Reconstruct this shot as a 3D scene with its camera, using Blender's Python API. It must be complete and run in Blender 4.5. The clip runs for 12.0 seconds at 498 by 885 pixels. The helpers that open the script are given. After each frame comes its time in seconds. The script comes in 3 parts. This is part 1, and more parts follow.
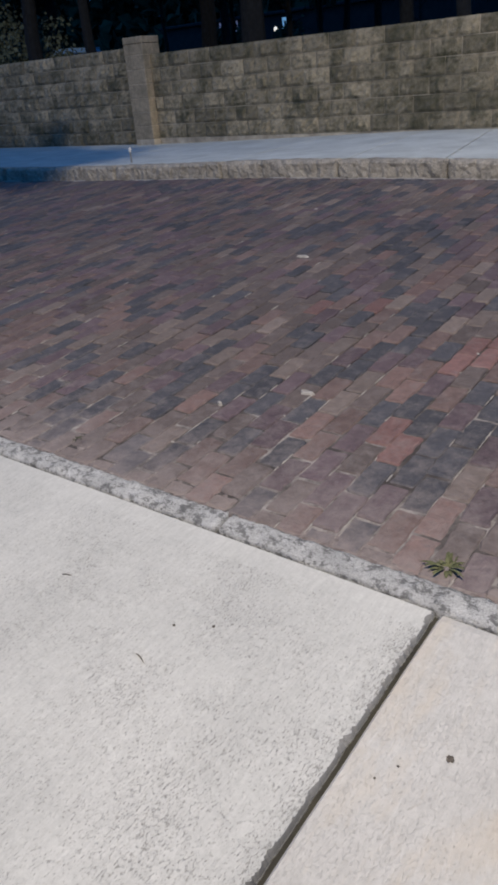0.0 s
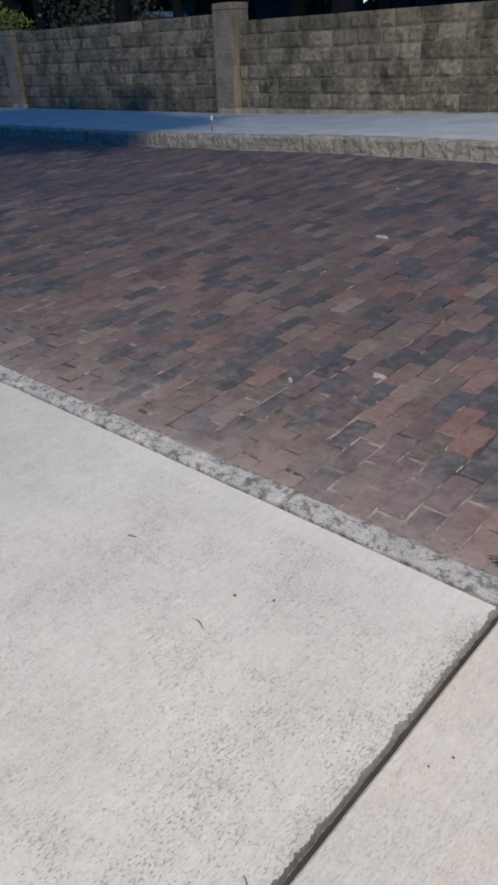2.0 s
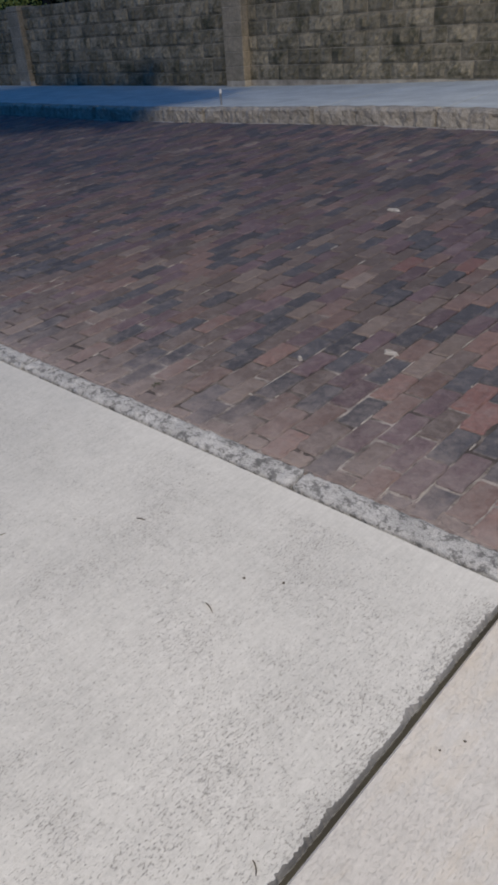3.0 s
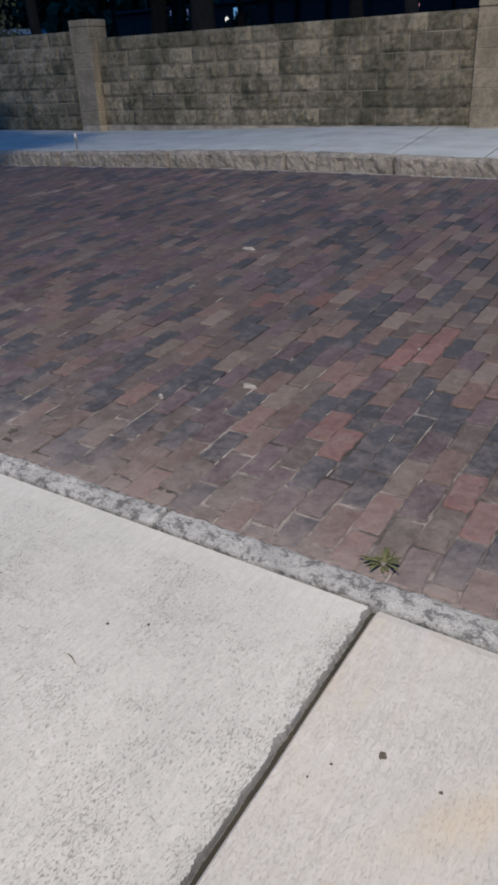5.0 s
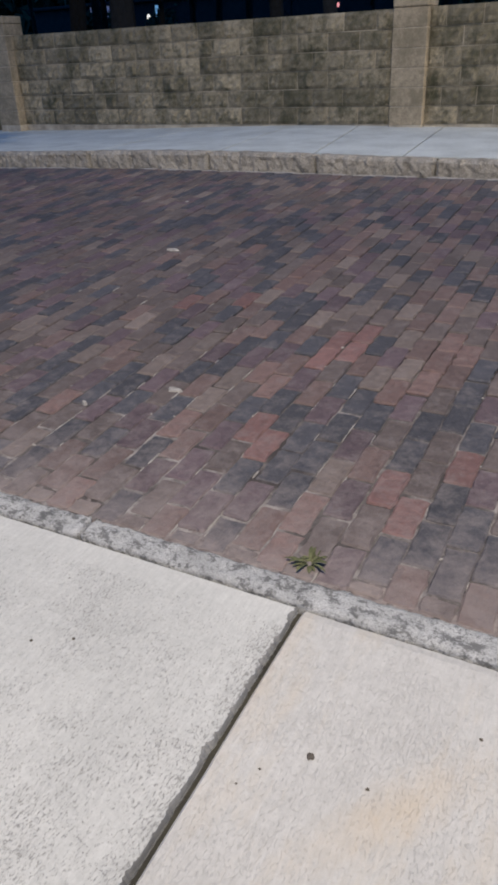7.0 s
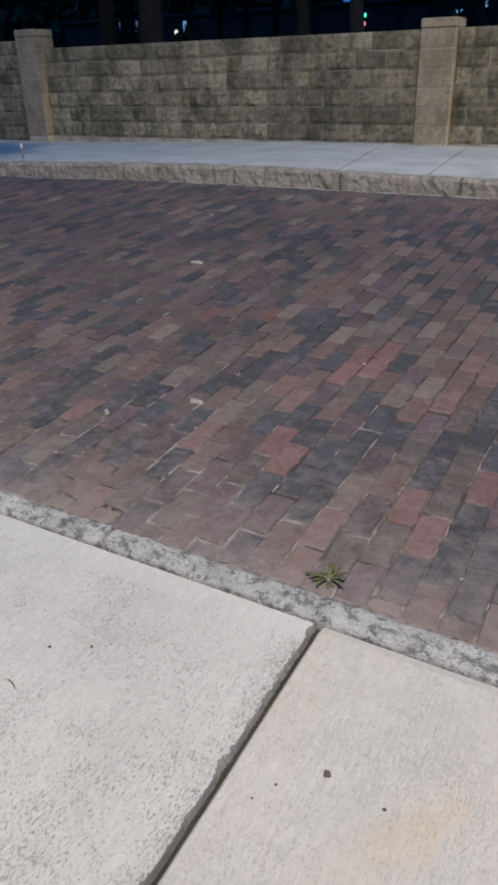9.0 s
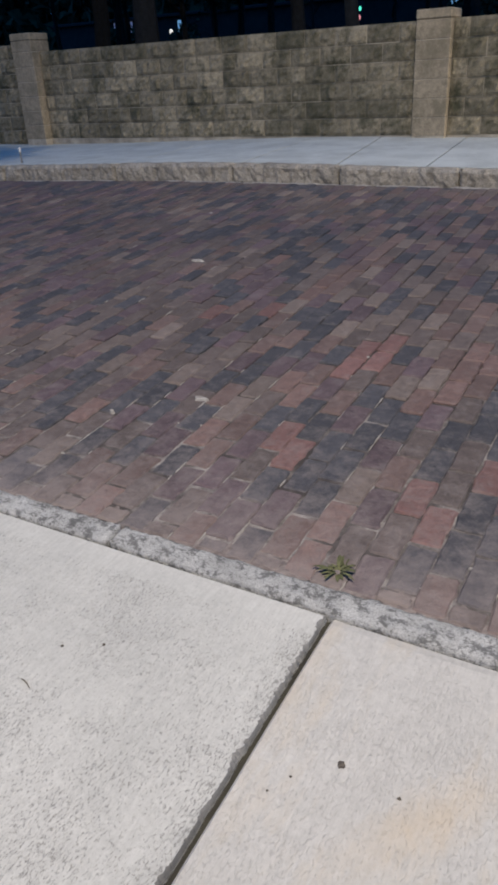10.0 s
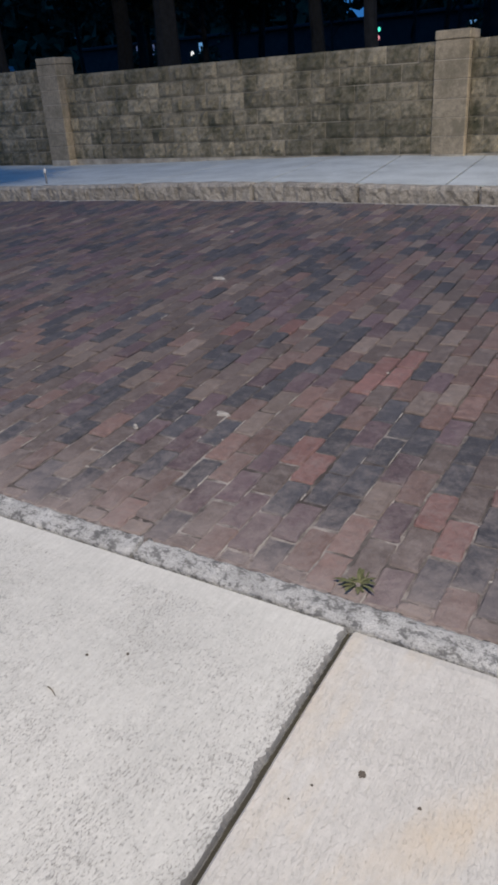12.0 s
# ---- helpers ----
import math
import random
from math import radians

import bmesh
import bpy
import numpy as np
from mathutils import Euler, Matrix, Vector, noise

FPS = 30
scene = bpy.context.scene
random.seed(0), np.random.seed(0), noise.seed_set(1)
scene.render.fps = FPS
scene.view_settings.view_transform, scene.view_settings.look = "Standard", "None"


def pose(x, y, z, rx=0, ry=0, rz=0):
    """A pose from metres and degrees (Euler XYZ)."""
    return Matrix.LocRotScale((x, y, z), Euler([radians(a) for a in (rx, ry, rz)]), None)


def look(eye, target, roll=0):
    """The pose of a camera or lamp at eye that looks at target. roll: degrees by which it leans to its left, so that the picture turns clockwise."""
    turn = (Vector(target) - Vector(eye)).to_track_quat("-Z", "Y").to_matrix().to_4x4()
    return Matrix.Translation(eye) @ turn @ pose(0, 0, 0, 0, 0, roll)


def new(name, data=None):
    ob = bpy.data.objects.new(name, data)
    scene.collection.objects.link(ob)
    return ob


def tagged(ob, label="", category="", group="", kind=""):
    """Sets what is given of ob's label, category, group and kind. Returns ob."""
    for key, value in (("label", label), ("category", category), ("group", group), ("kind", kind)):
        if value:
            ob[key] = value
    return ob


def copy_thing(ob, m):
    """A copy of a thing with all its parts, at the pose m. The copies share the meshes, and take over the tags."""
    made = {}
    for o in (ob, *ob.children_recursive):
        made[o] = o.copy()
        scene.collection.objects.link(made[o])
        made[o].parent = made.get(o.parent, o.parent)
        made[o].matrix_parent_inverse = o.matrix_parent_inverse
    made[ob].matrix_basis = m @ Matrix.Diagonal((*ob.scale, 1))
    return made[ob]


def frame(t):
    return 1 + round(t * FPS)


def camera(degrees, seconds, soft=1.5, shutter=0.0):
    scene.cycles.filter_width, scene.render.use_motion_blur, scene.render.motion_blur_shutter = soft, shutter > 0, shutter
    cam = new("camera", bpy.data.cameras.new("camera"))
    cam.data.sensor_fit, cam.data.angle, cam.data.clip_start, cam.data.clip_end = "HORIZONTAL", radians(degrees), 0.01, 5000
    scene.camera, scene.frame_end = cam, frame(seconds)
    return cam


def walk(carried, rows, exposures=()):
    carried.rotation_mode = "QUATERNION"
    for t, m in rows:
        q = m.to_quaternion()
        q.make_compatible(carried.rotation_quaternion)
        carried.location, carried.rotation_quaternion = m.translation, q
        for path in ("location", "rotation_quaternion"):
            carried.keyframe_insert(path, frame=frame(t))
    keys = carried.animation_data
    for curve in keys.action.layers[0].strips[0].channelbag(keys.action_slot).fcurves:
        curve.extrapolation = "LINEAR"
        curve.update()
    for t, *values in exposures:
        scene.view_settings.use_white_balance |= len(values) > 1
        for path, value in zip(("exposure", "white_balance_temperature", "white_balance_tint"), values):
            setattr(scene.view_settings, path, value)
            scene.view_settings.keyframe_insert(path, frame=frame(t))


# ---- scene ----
cam = camera(37.81, 12.0, soft=3.2)
PATH = [
    (0, (0.044, -0.002, 1.396), (-1.074, 1.390, 0.495), -5.21),
    (0.5, (0.026, -0.020, 1.396), (-1.129, 1.334, 0.484), -3.87),
    (1, (0.009, -0.032, 1.394), (-1.209, 1.269, 0.486), -3.63),
    (1.5, (0.004, -0.040, 1.398), (-1.218, 1.241, 0.467), -2.31),
    (2, (-0.003, -0.041, 1.397), (-1.215, 1.236, 0.448), -2.68),
    (2.5, (-0.013, -0.019, 1.388), (-1.267, 1.199, 0.416), -3.58),
    (2.7, (-0.009, -0.006, 1.392), (-1.244, 1.210, 0.393), -4.36),
    (4.5, (-0.006, 0.001, 1.381), (-1.155, 1.314, 0.404), -0.73),
    (5, (0.052, 0.043, 1.383), (-0.948, 1.506, 0.455), -2.90),
    (5.5, (0.094, 0.078, 1.396), (-0.815, 1.617, 0.500), -3.67),
    (6, (0.069, 0.081, 1.388), (-0.825, 1.609, 0.457), -2.22),
    (6.5, (0.092, 0.083, 1.392), (-0.759, 1.632, 0.456), -2.83),
    (8.3, (0.066, 0.082, 1.387), (-0.813, 1.610, 0.443), -1.80),
    (8.5, (0.070, 0.076, 1.392), (-0.811, 1.615, 0.466), -1.69),
    (9, (0.067, 0.067, 1.396), (-0.829, 1.608, 0.490), -1.49),
    (9.5, (0.067, 0.061, 1.397), (-0.831, 1.605, 0.497), -1.41),
    (10, (0.071, 0.059, 1.393), (-0.838, 1.590, 0.482), -3.24),
    (10.5, (0.070, 0.051, 1.406), (-0.919, 1.568, 0.558), -4.41),
    (11, (0.072, 0.021, 1.417), (-0.866, 1.607, 0.638), -3.63),
    (11.5, (0.073, 0.013, 1.404), (-0.879, 1.558, 0.564), -4.23),
    (12, (0.083, 0.022, 1.404), (-0.879, 1.546, 0.536), -3.75),
]
walk(cam, [(t, look(eye, target, roll)) for t, eye, target, roll in PATH],
     exposures=[(0.0, 0.03), (1.5, 0.03), (2.0, 0.0), (2.5, -0.16), (4.5, -0.08), (5.5, 0.03), (6.0, 0.06), (6.5, 0.06), (8.5, -0.03), (10.0, -0.02), (11.0, 0.0), (12.0, 0.05)])

# ---------------------------------------------------------------- plan (metres)
SLOPE = 0.065                 # the street and the near pavement rise towards the far side
JOINT_X = -0.533              # control joint in the near pavement
Y_SLAB, Y_GUTTER = 1.445, 1.548   # near kerb: pavement side, street side
Y_KERB, Y_WALK, Y_WALL, Y_PIER = 6.60, 6.76, 9.394, 9.235
Z_WALK = 0.584                # far pavement
COURSE = 0.2025
WALL_TOP = Z_WALK + 6 * COURSE
X_LEFT, X_RIGHT = -26.0, 12.0


def drop(x):
    """The far side of the street falls a little towards both ends."""
    t = min(1.0, max(0.0, (-3.0 - x) / 6.0))
    u = min(1.0, max(0.0, (x + 4.6) / 3.4))
    return -0.085 * t * t * (3 - 2 * t) - 0.034 * u * u * (3 - 2 * u)


def road_z(y, x=0.0):
    return SLOPE * y + drop(min(x, -4.6)) * min(1.0, max(0.0, (y - 1.55) / 5.05))


# ---------------------------------------------------------------- light
world = bpy.data.worlds.new("dusk")
scene.world = world
world.use_nodes = True
wn = world.node_tree.nodes
wl = world.node_tree.links
bg = wn["Background"]
sky = wn.new("ShaderNodeTexSky")
sky.sky_type = "NISHITA"
sky.sun_disc = False
sky.sun_elevation = radians(-2.0)
sky.sun_rotation = radians(250)
tint = wn.new("ShaderNodeMix")
tint.data_type = "RGBA"
tint.inputs[0].default_value = 0.94
tint.inputs[7].default_value = (0.012, 0.138, 0.428, 1)
wl.new(sky.outputs[0], tint.inputs[6])
wl.new(tint.outputs[2], bg.inputs[0])
bg.inputs[1].default_value = 1.0


def street_light(name, place, target, watts, size, colour, cone):
    """The lantern of a street lamp out of the picture: a cone of light from a small round glass."""
    lamp = bpy.data.lights.new(name, "SPOT")
    lamp.shadow_soft_size, lamp.energy, lamp.color = size, watts, colour
    lamp.spot_size, lamp.spot_blend = radians(cone), 0.2
    ob = new(name, lamp)
    ob.matrix_world = look(place, target)
    return ob


street_light("street_light_near", (1.6, -2.4, 9.0), (-0.6, 1.4, 0), 5150, 0.18, (1.0, 0.888, 0.737), 142)
street_light("street_light_far", (7.5, 8.75, 3.2), (2.9, 8.6, 1.15), 2200, 0.1, (1.0, 0.85, 0.66), 37)


# ---------------------------------------------------------------- materials
def material(name):
    m = bpy.data.materials.new(name)
    m.use_nodes = True
    nt = m.node_tree
    return m, nt, nt.nodes["Principled BSDF"]


def position(nt, scale=(1, 1, 1)):
    g = nt.nodes.new("ShaderNodeNewGeometry")
    mp = nt.nodes.new("ShaderNodeMapping")
    mp.inputs["Scale"].default_value = scale
    nt.links.new(g.outputs["Position"], mp.inputs[0])
    return mp.outputs[0]


def noise_tex(nt, vec, scale, detail=5, rough=0.6):
    n = nt.nodes.new("ShaderNodeTexNoise")
    n.inputs["Scale"].default_value, n.inputs["Detail"].default_value, n.inputs["Roughness"].default_value = scale, detail, rough
    nt.links.new(vec, n.inputs["Vector"])
    return n.outputs["Fac"]


def ramp(nt, fac, stops):
    r = nt.nodes.new("ShaderNodeValToRGB")
    el = r.color_ramp.elements
    while len(el) < len(stops):
        el.new(0.5)
    for e, (p, c) in zip(el, stops):
        e.position = p
        e.color = (*c, 1) if len(c) == 3 else c
    nt.links.new(fac, r.inputs[0])
    return r.outputs[0]


def grey(v):
    return (v, v, v)


def mix(nt, fac, a, b, mode="MIX"):
    n = nt.nodes.new("ShaderNodeMix")
    n.data_type, n.blend_type = "RGBA", mode
    for i, v in ((0, fac), (6, a), (7, b)):
        if isinstance(v, (int, float)):
            n.inputs[i].default_value = v
        elif isinstance(v, tuple):
            n.inputs[i].default_value = (*v, 1)
        else:
            nt.links.new(v, n.inputs[i])
    return n.outputs[2]


def math_node(nt, op, a, b=0.0):
    n = nt.nodes.new("ShaderNodeMath")
    n.operation = op
    for i, v in ((0, a), (1, b)):
        if isinstance(v, (int, float)):
            n.inputs[i].default_value = v
        else:
            nt.links.new(v, n.inputs[i])
    return n.outputs[0]


def bump(nt, bsdf, height, strength, distance):
    b = nt.nodes.new("ShaderNodeBump")
    b.inputs["Strength"].default_value, b.inputs["Distance"].default_value = strength, distance
    nt.links.new(height, b.inputs["Height"])
    nt.links.new(b.outputs[0], bsdf.inputs["Normal"])


SPILL = (-0.14, 1.00, 0.06)


def concrete(name, light, dark, pits, stain=None, worn=0.0):
    m, nt, bsdf = material(name)
    p = position(nt)
    cloud = noise_tex(nt, p, 2.3, 6, 0.66)
    col = ramp(nt, cloud, [(0.34, dark), (0.62, light)])
    fine = noise_tex(nt, p, 95, 4, 0.7)
    col = mix(nt, 0.45, col, ramp(nt, fine, [(0.3, grey(0.82)), (0.62, grey(1.02))]), "MULTIPLY")
    # broom strokes across the pavement, and short pits torn along them
    col = mix(nt, 0.6, col, ramp(nt, noise_tex(nt, p, 34, 7, 0.75), [(0.3, grey(0.84)), (0.64, grey(1.05))]), "MULTIPLY")
    brush = noise_tex(nt, position(nt, (1, 0.07, 1)), 120, 4, 0.65)
    col = mix(nt, 0.32, col, ramp(nt, brush, [(0.3, grey(0.7)), (0.6, grey(1.0))]), "MULTIPLY")
    dash = noise_tex(nt, position(nt, (1, 0.42, 1)), 235, 6, 0.7)
    where = ramp(nt, noise_tex(nt, p, 5.5, 5, 0.7), [(0.40, grey(-0.13)), (0.68, grey(0.075))])
    if worn:
        edge = nt.nodes.new("ShaderNodeSeparateXYZ")
        nt.links.new(p, edge.inputs[0])
        # a smooth trowelled margin follows the kerb
        margin = ramp(nt, math_node(nt, "SUBTRACT", edge.outputs[1], 0.9), [(0.455, grey(0)), (0.50, grey(0.12))])
        where = math_node(nt, "SUBTRACT", where, margin)
        # the arris along the control joint has crumbled most
        sep = nt.nodes.new("ShaderNodeSeparateXYZ")
        nt.links.new(p, sep.inputs[0])
        near = ramp(nt, math_node(nt, "ADD", math_node(nt, "MULTIPLY", sep.outputs[0], 2.0), 1.7 + 0.35), [(0.84, grey(0)), (0.985, grey(worn))])
        where = math_node(nt, "ADD", where, math_node(nt, "MULTIPLY", near, ramp(nt, noise_tex(nt, p, 14, 5, 0.7), [(0.35, grey(0.1)), (0.65, grey(1))])))
    hole = ramp(nt, math_node(nt, "ADD", dash, where), [(0.572, grey(0)), (0.69, grey(1.0))])
    col = mix(nt, math_node(nt, "MULTIPLY", hole, pits * 0.74), col, (0.19, 0.18, 0.165))
    nick = ramp(nt, noise_tex(nt, p, 150, 2, 0.5), [(0.70, grey(0)), (0.74, grey(1))])
    col = mix(nt, math_node(nt, "MULTIPLY", nick, pits * 0.7), col, (0.20, 0.185, 0.17))
    if stain:
        warm = ramp(nt, noise_tex(nt, position(nt, (2.2, 0.7, 1.0)), 1.9, 7, 0.76), [(0.51, grey(0)), (0.74, grey(0.4))])
        col = mix(nt, warm, col, stain)
        # one rust-coloured spill, long and ragged, on the slab beside the joint
        away = nt.nodes.new("ShaderNodeVectorMath")
        away.operation = "SUBTRACT"
        nt.links.new(p, away.inputs[0])
        away.inputs[1].default_value = SPILL
        turned, squeezed, far_off = nt.nodes.new("ShaderNodeMapping"), nt.nodes.new("ShaderNodeMapping"), nt.nodes.new("ShaderNodeVectorMath")
        turned.inputs["Rotation"].default_value = (0, 0, radians(-53))
        squeezed.inputs["Scale"].default_value = (0.75, 2.6, 0)
        far_off.operation = "LENGTH"
        nt.links.new(away.outputs[0], turned.inputs[0])
        nt.links.new(turned.outputs[0], squeezed.inputs[0])
        nt.links.new(squeezed.outputs[0], far_off.inputs[0])
        ragged = math_node(nt, "ADD", far_off.outputs["Value"], math_node(nt, "MULTIPLY", noise_tex(nt, position(nt, (2.2, 0.9, 1.0)), 11, 8, 0.8), 0.42))
        col = mix(nt, ramp(nt, ragged, [(0.18, grey(0.42)), (0.42, grey(0))]), col, (0.53, 0.40, 0.25))
    nt.links.new(col, bsdf.inputs["Base Color"])
    bsdf.inputs["Roughness"].default_value = 0.88
    h = math_node(nt, "ADD", math_node(nt, "MULTIPLY", fine, 0.6), math_node(nt, "MULTIPLY", brush, 0.6))
    h = math_node(nt, "SUBTRACT", h, math_node(nt, "MULTIPLY", hole, 0.5))
    bump(nt, bsdf, h, 0.6, 0.003)
    return m


SLAB_A = concrete("brushed_concrete", (0.540, 0.528, 0.494), (0.478, 0.469, 0.440), 1.0, None, 0.12)
SLAB_B = concrete("cream_concrete", (0.522, 0.502, 0.470), (0.476, 0.456, 0.425), 0.13, (0.54, 0.42, 0.27))
SLAB_C = concrete("grey_concrete", (0.60, 0.63, 0.61), (0.45, 0.475, 0.46), 0.5)
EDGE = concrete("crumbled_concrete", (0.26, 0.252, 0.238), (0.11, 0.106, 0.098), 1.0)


def granite(name, light, dark, black, scale=1.0, spots=0.9):
    m, nt, bsdf = material(name)
    p = position(nt)
    grain = noise_tex(nt, p, 130 * scale, 5, 0.75)
    col = ramp(nt, grain, [(0.38, dark), (0.60, light)])
    patch = noise_tex(nt, position(nt, (0.8, 1, 1)), 19 * scale, 9, 0.8)
    col = mix(nt, ramp(nt, patch, [(0.43, grey(spots)), (0.50, grey(0.0))]), col, black)
    chip = noise_tex(nt, p, 62 * scale, 6, 0.75)
    col = mix(nt, ramp(nt, chip, [(0.36, grey(spots * 0.75)), (0.45, grey(0.0))]), col, black)
    b = noise_tex(nt, p, 5 * scale, 5, 0.65)
    col = mix(nt, 0.65, col, ramp(nt, b, [(0.3, grey(0.55)), (0.62, grey(1.05))]), "MULTIPLY")
    nt.links.new(col, bsdf.inputs["Base Color"])
    bsdf.inputs["Roughness"].default_value = 0.85
    bump(nt, bsdf, math_node(nt, "ADD", patch, math_node(nt, "MULTIPLY", grain, 0.4)), 0.9, 0.010)
    return m


KERB_NEAR = granite("weathered_granite", (0.63, 0.62, 0.60), (0.36, 0.352, 0.34), (0.105, 0.103, 0.10), 1.7, 0.80)
KERB_FAR = granite("tan_granite", (0.44, 0.40, 0.34), (0.27, 0.242, 0.20), (0.15, 0.132, 0.10), 0.7, 0.6)


def brick_material(name, from_object):
    m, nt, bsdf = material(name)
    p = position(nt)
    if from_object:
        tone = nt.nodes.new("ShaderNodeObjectInfo").outputs["Color"]
    else:
        at = nt.nodes.new("ShaderNodeAttribute")
        at.attribute_name = "tone"
        tone = at.outputs["Color"]
    a = noise_tex(nt, p, 34, 8, 0.72)
    col = mix(nt, 0.8, tone, ramp(nt, a, [(0.28, grey(0.55)), (0.70, grey(1.35))]), "MULTIPLY")
    big = noise_tex(nt, p, 2.2, 4, 0.6)
    col = mix(nt, 0.5, col, ramp(nt, big, [(0.35, grey(0.8)), (0.65, grey(1.15))]), "MULTIPLY")
    # sand trodden over the bricks, thickest where the gutter leaves it
    sep = nt.nodes.new("ShaderNodeSeparateXYZ")
    nt.links.new(p, sep.inputs[0])
    lie = ramp(nt, math_node(nt, "ADD", math_node(nt, "MULTIPLY", sep.outputs[1], 0.25), math_node(nt, "MULTIPLY", big, 0.25)), [(0.50, grey(0.13)), (0.74, grey(0.0))])
    dust = ramp(nt, math_node(nt, "ADD", noise_tex(nt, p, 13, 9, 0.78), lie), [(0.50, grey(0)), (0.72, grey(0.52))])
    col = mix(nt, dust, col, (0.270, 0.230, 0.214))
    # grit washed into the gutter hides the bricks' own colour there
    wash = math_node(nt, "SUBTRACT", math_node(nt, "ADD", sep.outputs[1], math_node(nt, "MULTIPLY", noise_tex(nt, p, 8, 9, 0.78), 1.1)), 1.70)
    col = mix(nt, ramp(nt, wash, [(0.28, grey(0.66)), (0.50, grey(0.22)), (0.80, grey(0.0))]), col, (0.310, 0.254, 0.234))
    speck = ramp(nt, noise_tex(nt, p, 90, 6, 0.75), [(0.56, grey(0)), (0.72, grey(0.5))])
    col = mix(nt, speck, col, (0.27, 0.24, 0.225))
    nt.links.new(col, bsdf.inputs["Base Color"])
    nt.links.new(ramp(nt, a, [(0.3, grey(0.55)), (0.7, grey(0.85))]), bsdf.inputs["Roughness"])
    bump(nt, bsdf, a, 1.0, 0.011)
    return m


BRICK = brick_material("worn_paving_brick", True)
BRICK_JOINED = brick_material("worn_paving_brick_joined", False)


def sand_material():
    m, nt, bsdf = material("joint_sand")
    p = position(nt)
    a = noise_tex(nt, p, 5, 6, 0.7)
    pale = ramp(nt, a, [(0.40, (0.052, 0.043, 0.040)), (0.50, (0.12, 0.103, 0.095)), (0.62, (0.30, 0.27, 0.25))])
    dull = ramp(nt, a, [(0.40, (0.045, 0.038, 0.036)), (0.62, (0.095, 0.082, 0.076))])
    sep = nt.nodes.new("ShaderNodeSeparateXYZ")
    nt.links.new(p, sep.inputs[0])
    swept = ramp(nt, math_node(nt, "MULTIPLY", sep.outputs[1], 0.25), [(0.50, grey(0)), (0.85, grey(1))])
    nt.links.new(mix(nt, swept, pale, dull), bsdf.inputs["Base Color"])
    bsdf.inputs["Roughness"].default_value = 0.95
    bump(nt, bsdf, noise_tex(nt, p, 120, 3), 0.6, 0.004)
    return m


SAND = sand_material()


def block_material(name, light, dark, moss, stains, rough_bump=0.02):
    m, nt, bsdf = material(name)
    p = position(nt)
    rnd = nt.nodes.new("ShaderNodeObjectInfo").outputs["Random"]
    base = ramp(nt, rnd, [(0.0, dark), (0.35, tuple(0.4 * a + 0.6 * b for a, b in zip(light, dark))), (0.8, tuple(0.75 * a + 0.25 * b for a, b in zip(light, dark))), (1.0, light)])
    a = noise_tex(nt, p, 21, 8, 0.74)
    col = mix(nt, 0.75, base, ramp(nt, a, [(0.3, grey(0.45)), (0.68, grey(1.25))]), "MULTIPLY")
    b = ramp(nt, noise_tex(nt, position(nt, (1, 1, 0.75)), 3.9, 8, 0.74), [(0.45, grey(0)), (0.64, grey(stains))])
    col = mix(nt, b, col, moss)
    c = ramp(nt, noise_tex(nt, position(nt, (1, 1, 0.3)), 2.0, 5, 0.65), [(0.50, grey(0)), (0.72, grey(stains * 0.7))])
    col = mix(nt, c, col, tuple(v * 0.75 for v in moss))
    nt.links.new(col, bsdf.inputs["Base Color"])
    bsdf.inputs["Roughness"].default_value = 0.93
    bump(nt, bsdf, a, 0.9, rough_bump)
    return m


BLOCK = block_material("split_face_block", (0.395, 0.340, 0.240), (0.18, 0.158, 0.110), (0.056, 0.056, 0.031), 0.97, 0.03)
PIER = block_material("smooth_pier_block", (0.35, 0.294, 0.212), (0.29, 0.245, 0.178), (0.16, 0.138, 0.094), 0.80, 0.004)


def plain(name, a_col, b_col, scale, rough=0.9, bump_d=0.01):
    m, nt, bsdf = material(name)
    p = position(nt)
    a = noise_tex(nt, p, scale, 6, 0.65)
    nt.links.new(ramp(nt, a, [(0.35, a_col), (0.65, b_col)]), bsdf.inputs["Base Color"])
    bsdf.inputs["Roughness"].default_value = rough
    bump(nt, bsdf, a, 0.7, bump_d)
    return m


MORTAR = plain("pale_mortar", (0.26, 0.235, 0.21), (0.44, 0.41, 0.37), 45)
WALL_MORTAR = plain("wall_mortar", (0.22, 0.195, 0.155), (0.48, 0.43, 0.35), 4)
EARTH = plain("dark_earth", (0.02, 0.018, 0.014), (0.05, 0.045, 0.03), 4)
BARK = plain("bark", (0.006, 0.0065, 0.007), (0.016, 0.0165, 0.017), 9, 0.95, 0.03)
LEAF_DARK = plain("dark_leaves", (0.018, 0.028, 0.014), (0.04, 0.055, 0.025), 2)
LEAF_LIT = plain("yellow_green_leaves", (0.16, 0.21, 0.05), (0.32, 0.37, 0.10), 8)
WEED = plain("weed_green", (0.055, 0.062, 0.024), (0.15, 0.15, 0.07), 40)
TWIG = plain("dry_twig", (0.06, 0.05, 0.04), (0.12, 0.10, 0.08), 30)


# ---------------------------------------------------------------- mesh helpers
def mesh_from(name, bm, mat, smooth=False):
    me = bpy.data.meshes.new(name)
    bm.to_mesh(me)
    bm.free()
    me.materials.append(mat)
    if smooth:
        for f in me.polygons:
            f.use_smooth = True
    return me


def part(name, bm, mat, parent, label="", smooth=False):
    ob = new(name, mesh_from(name, bm, mat, smooth))
    ob.parent = parent
    if label:
        tagged(ob, label)
    return ob


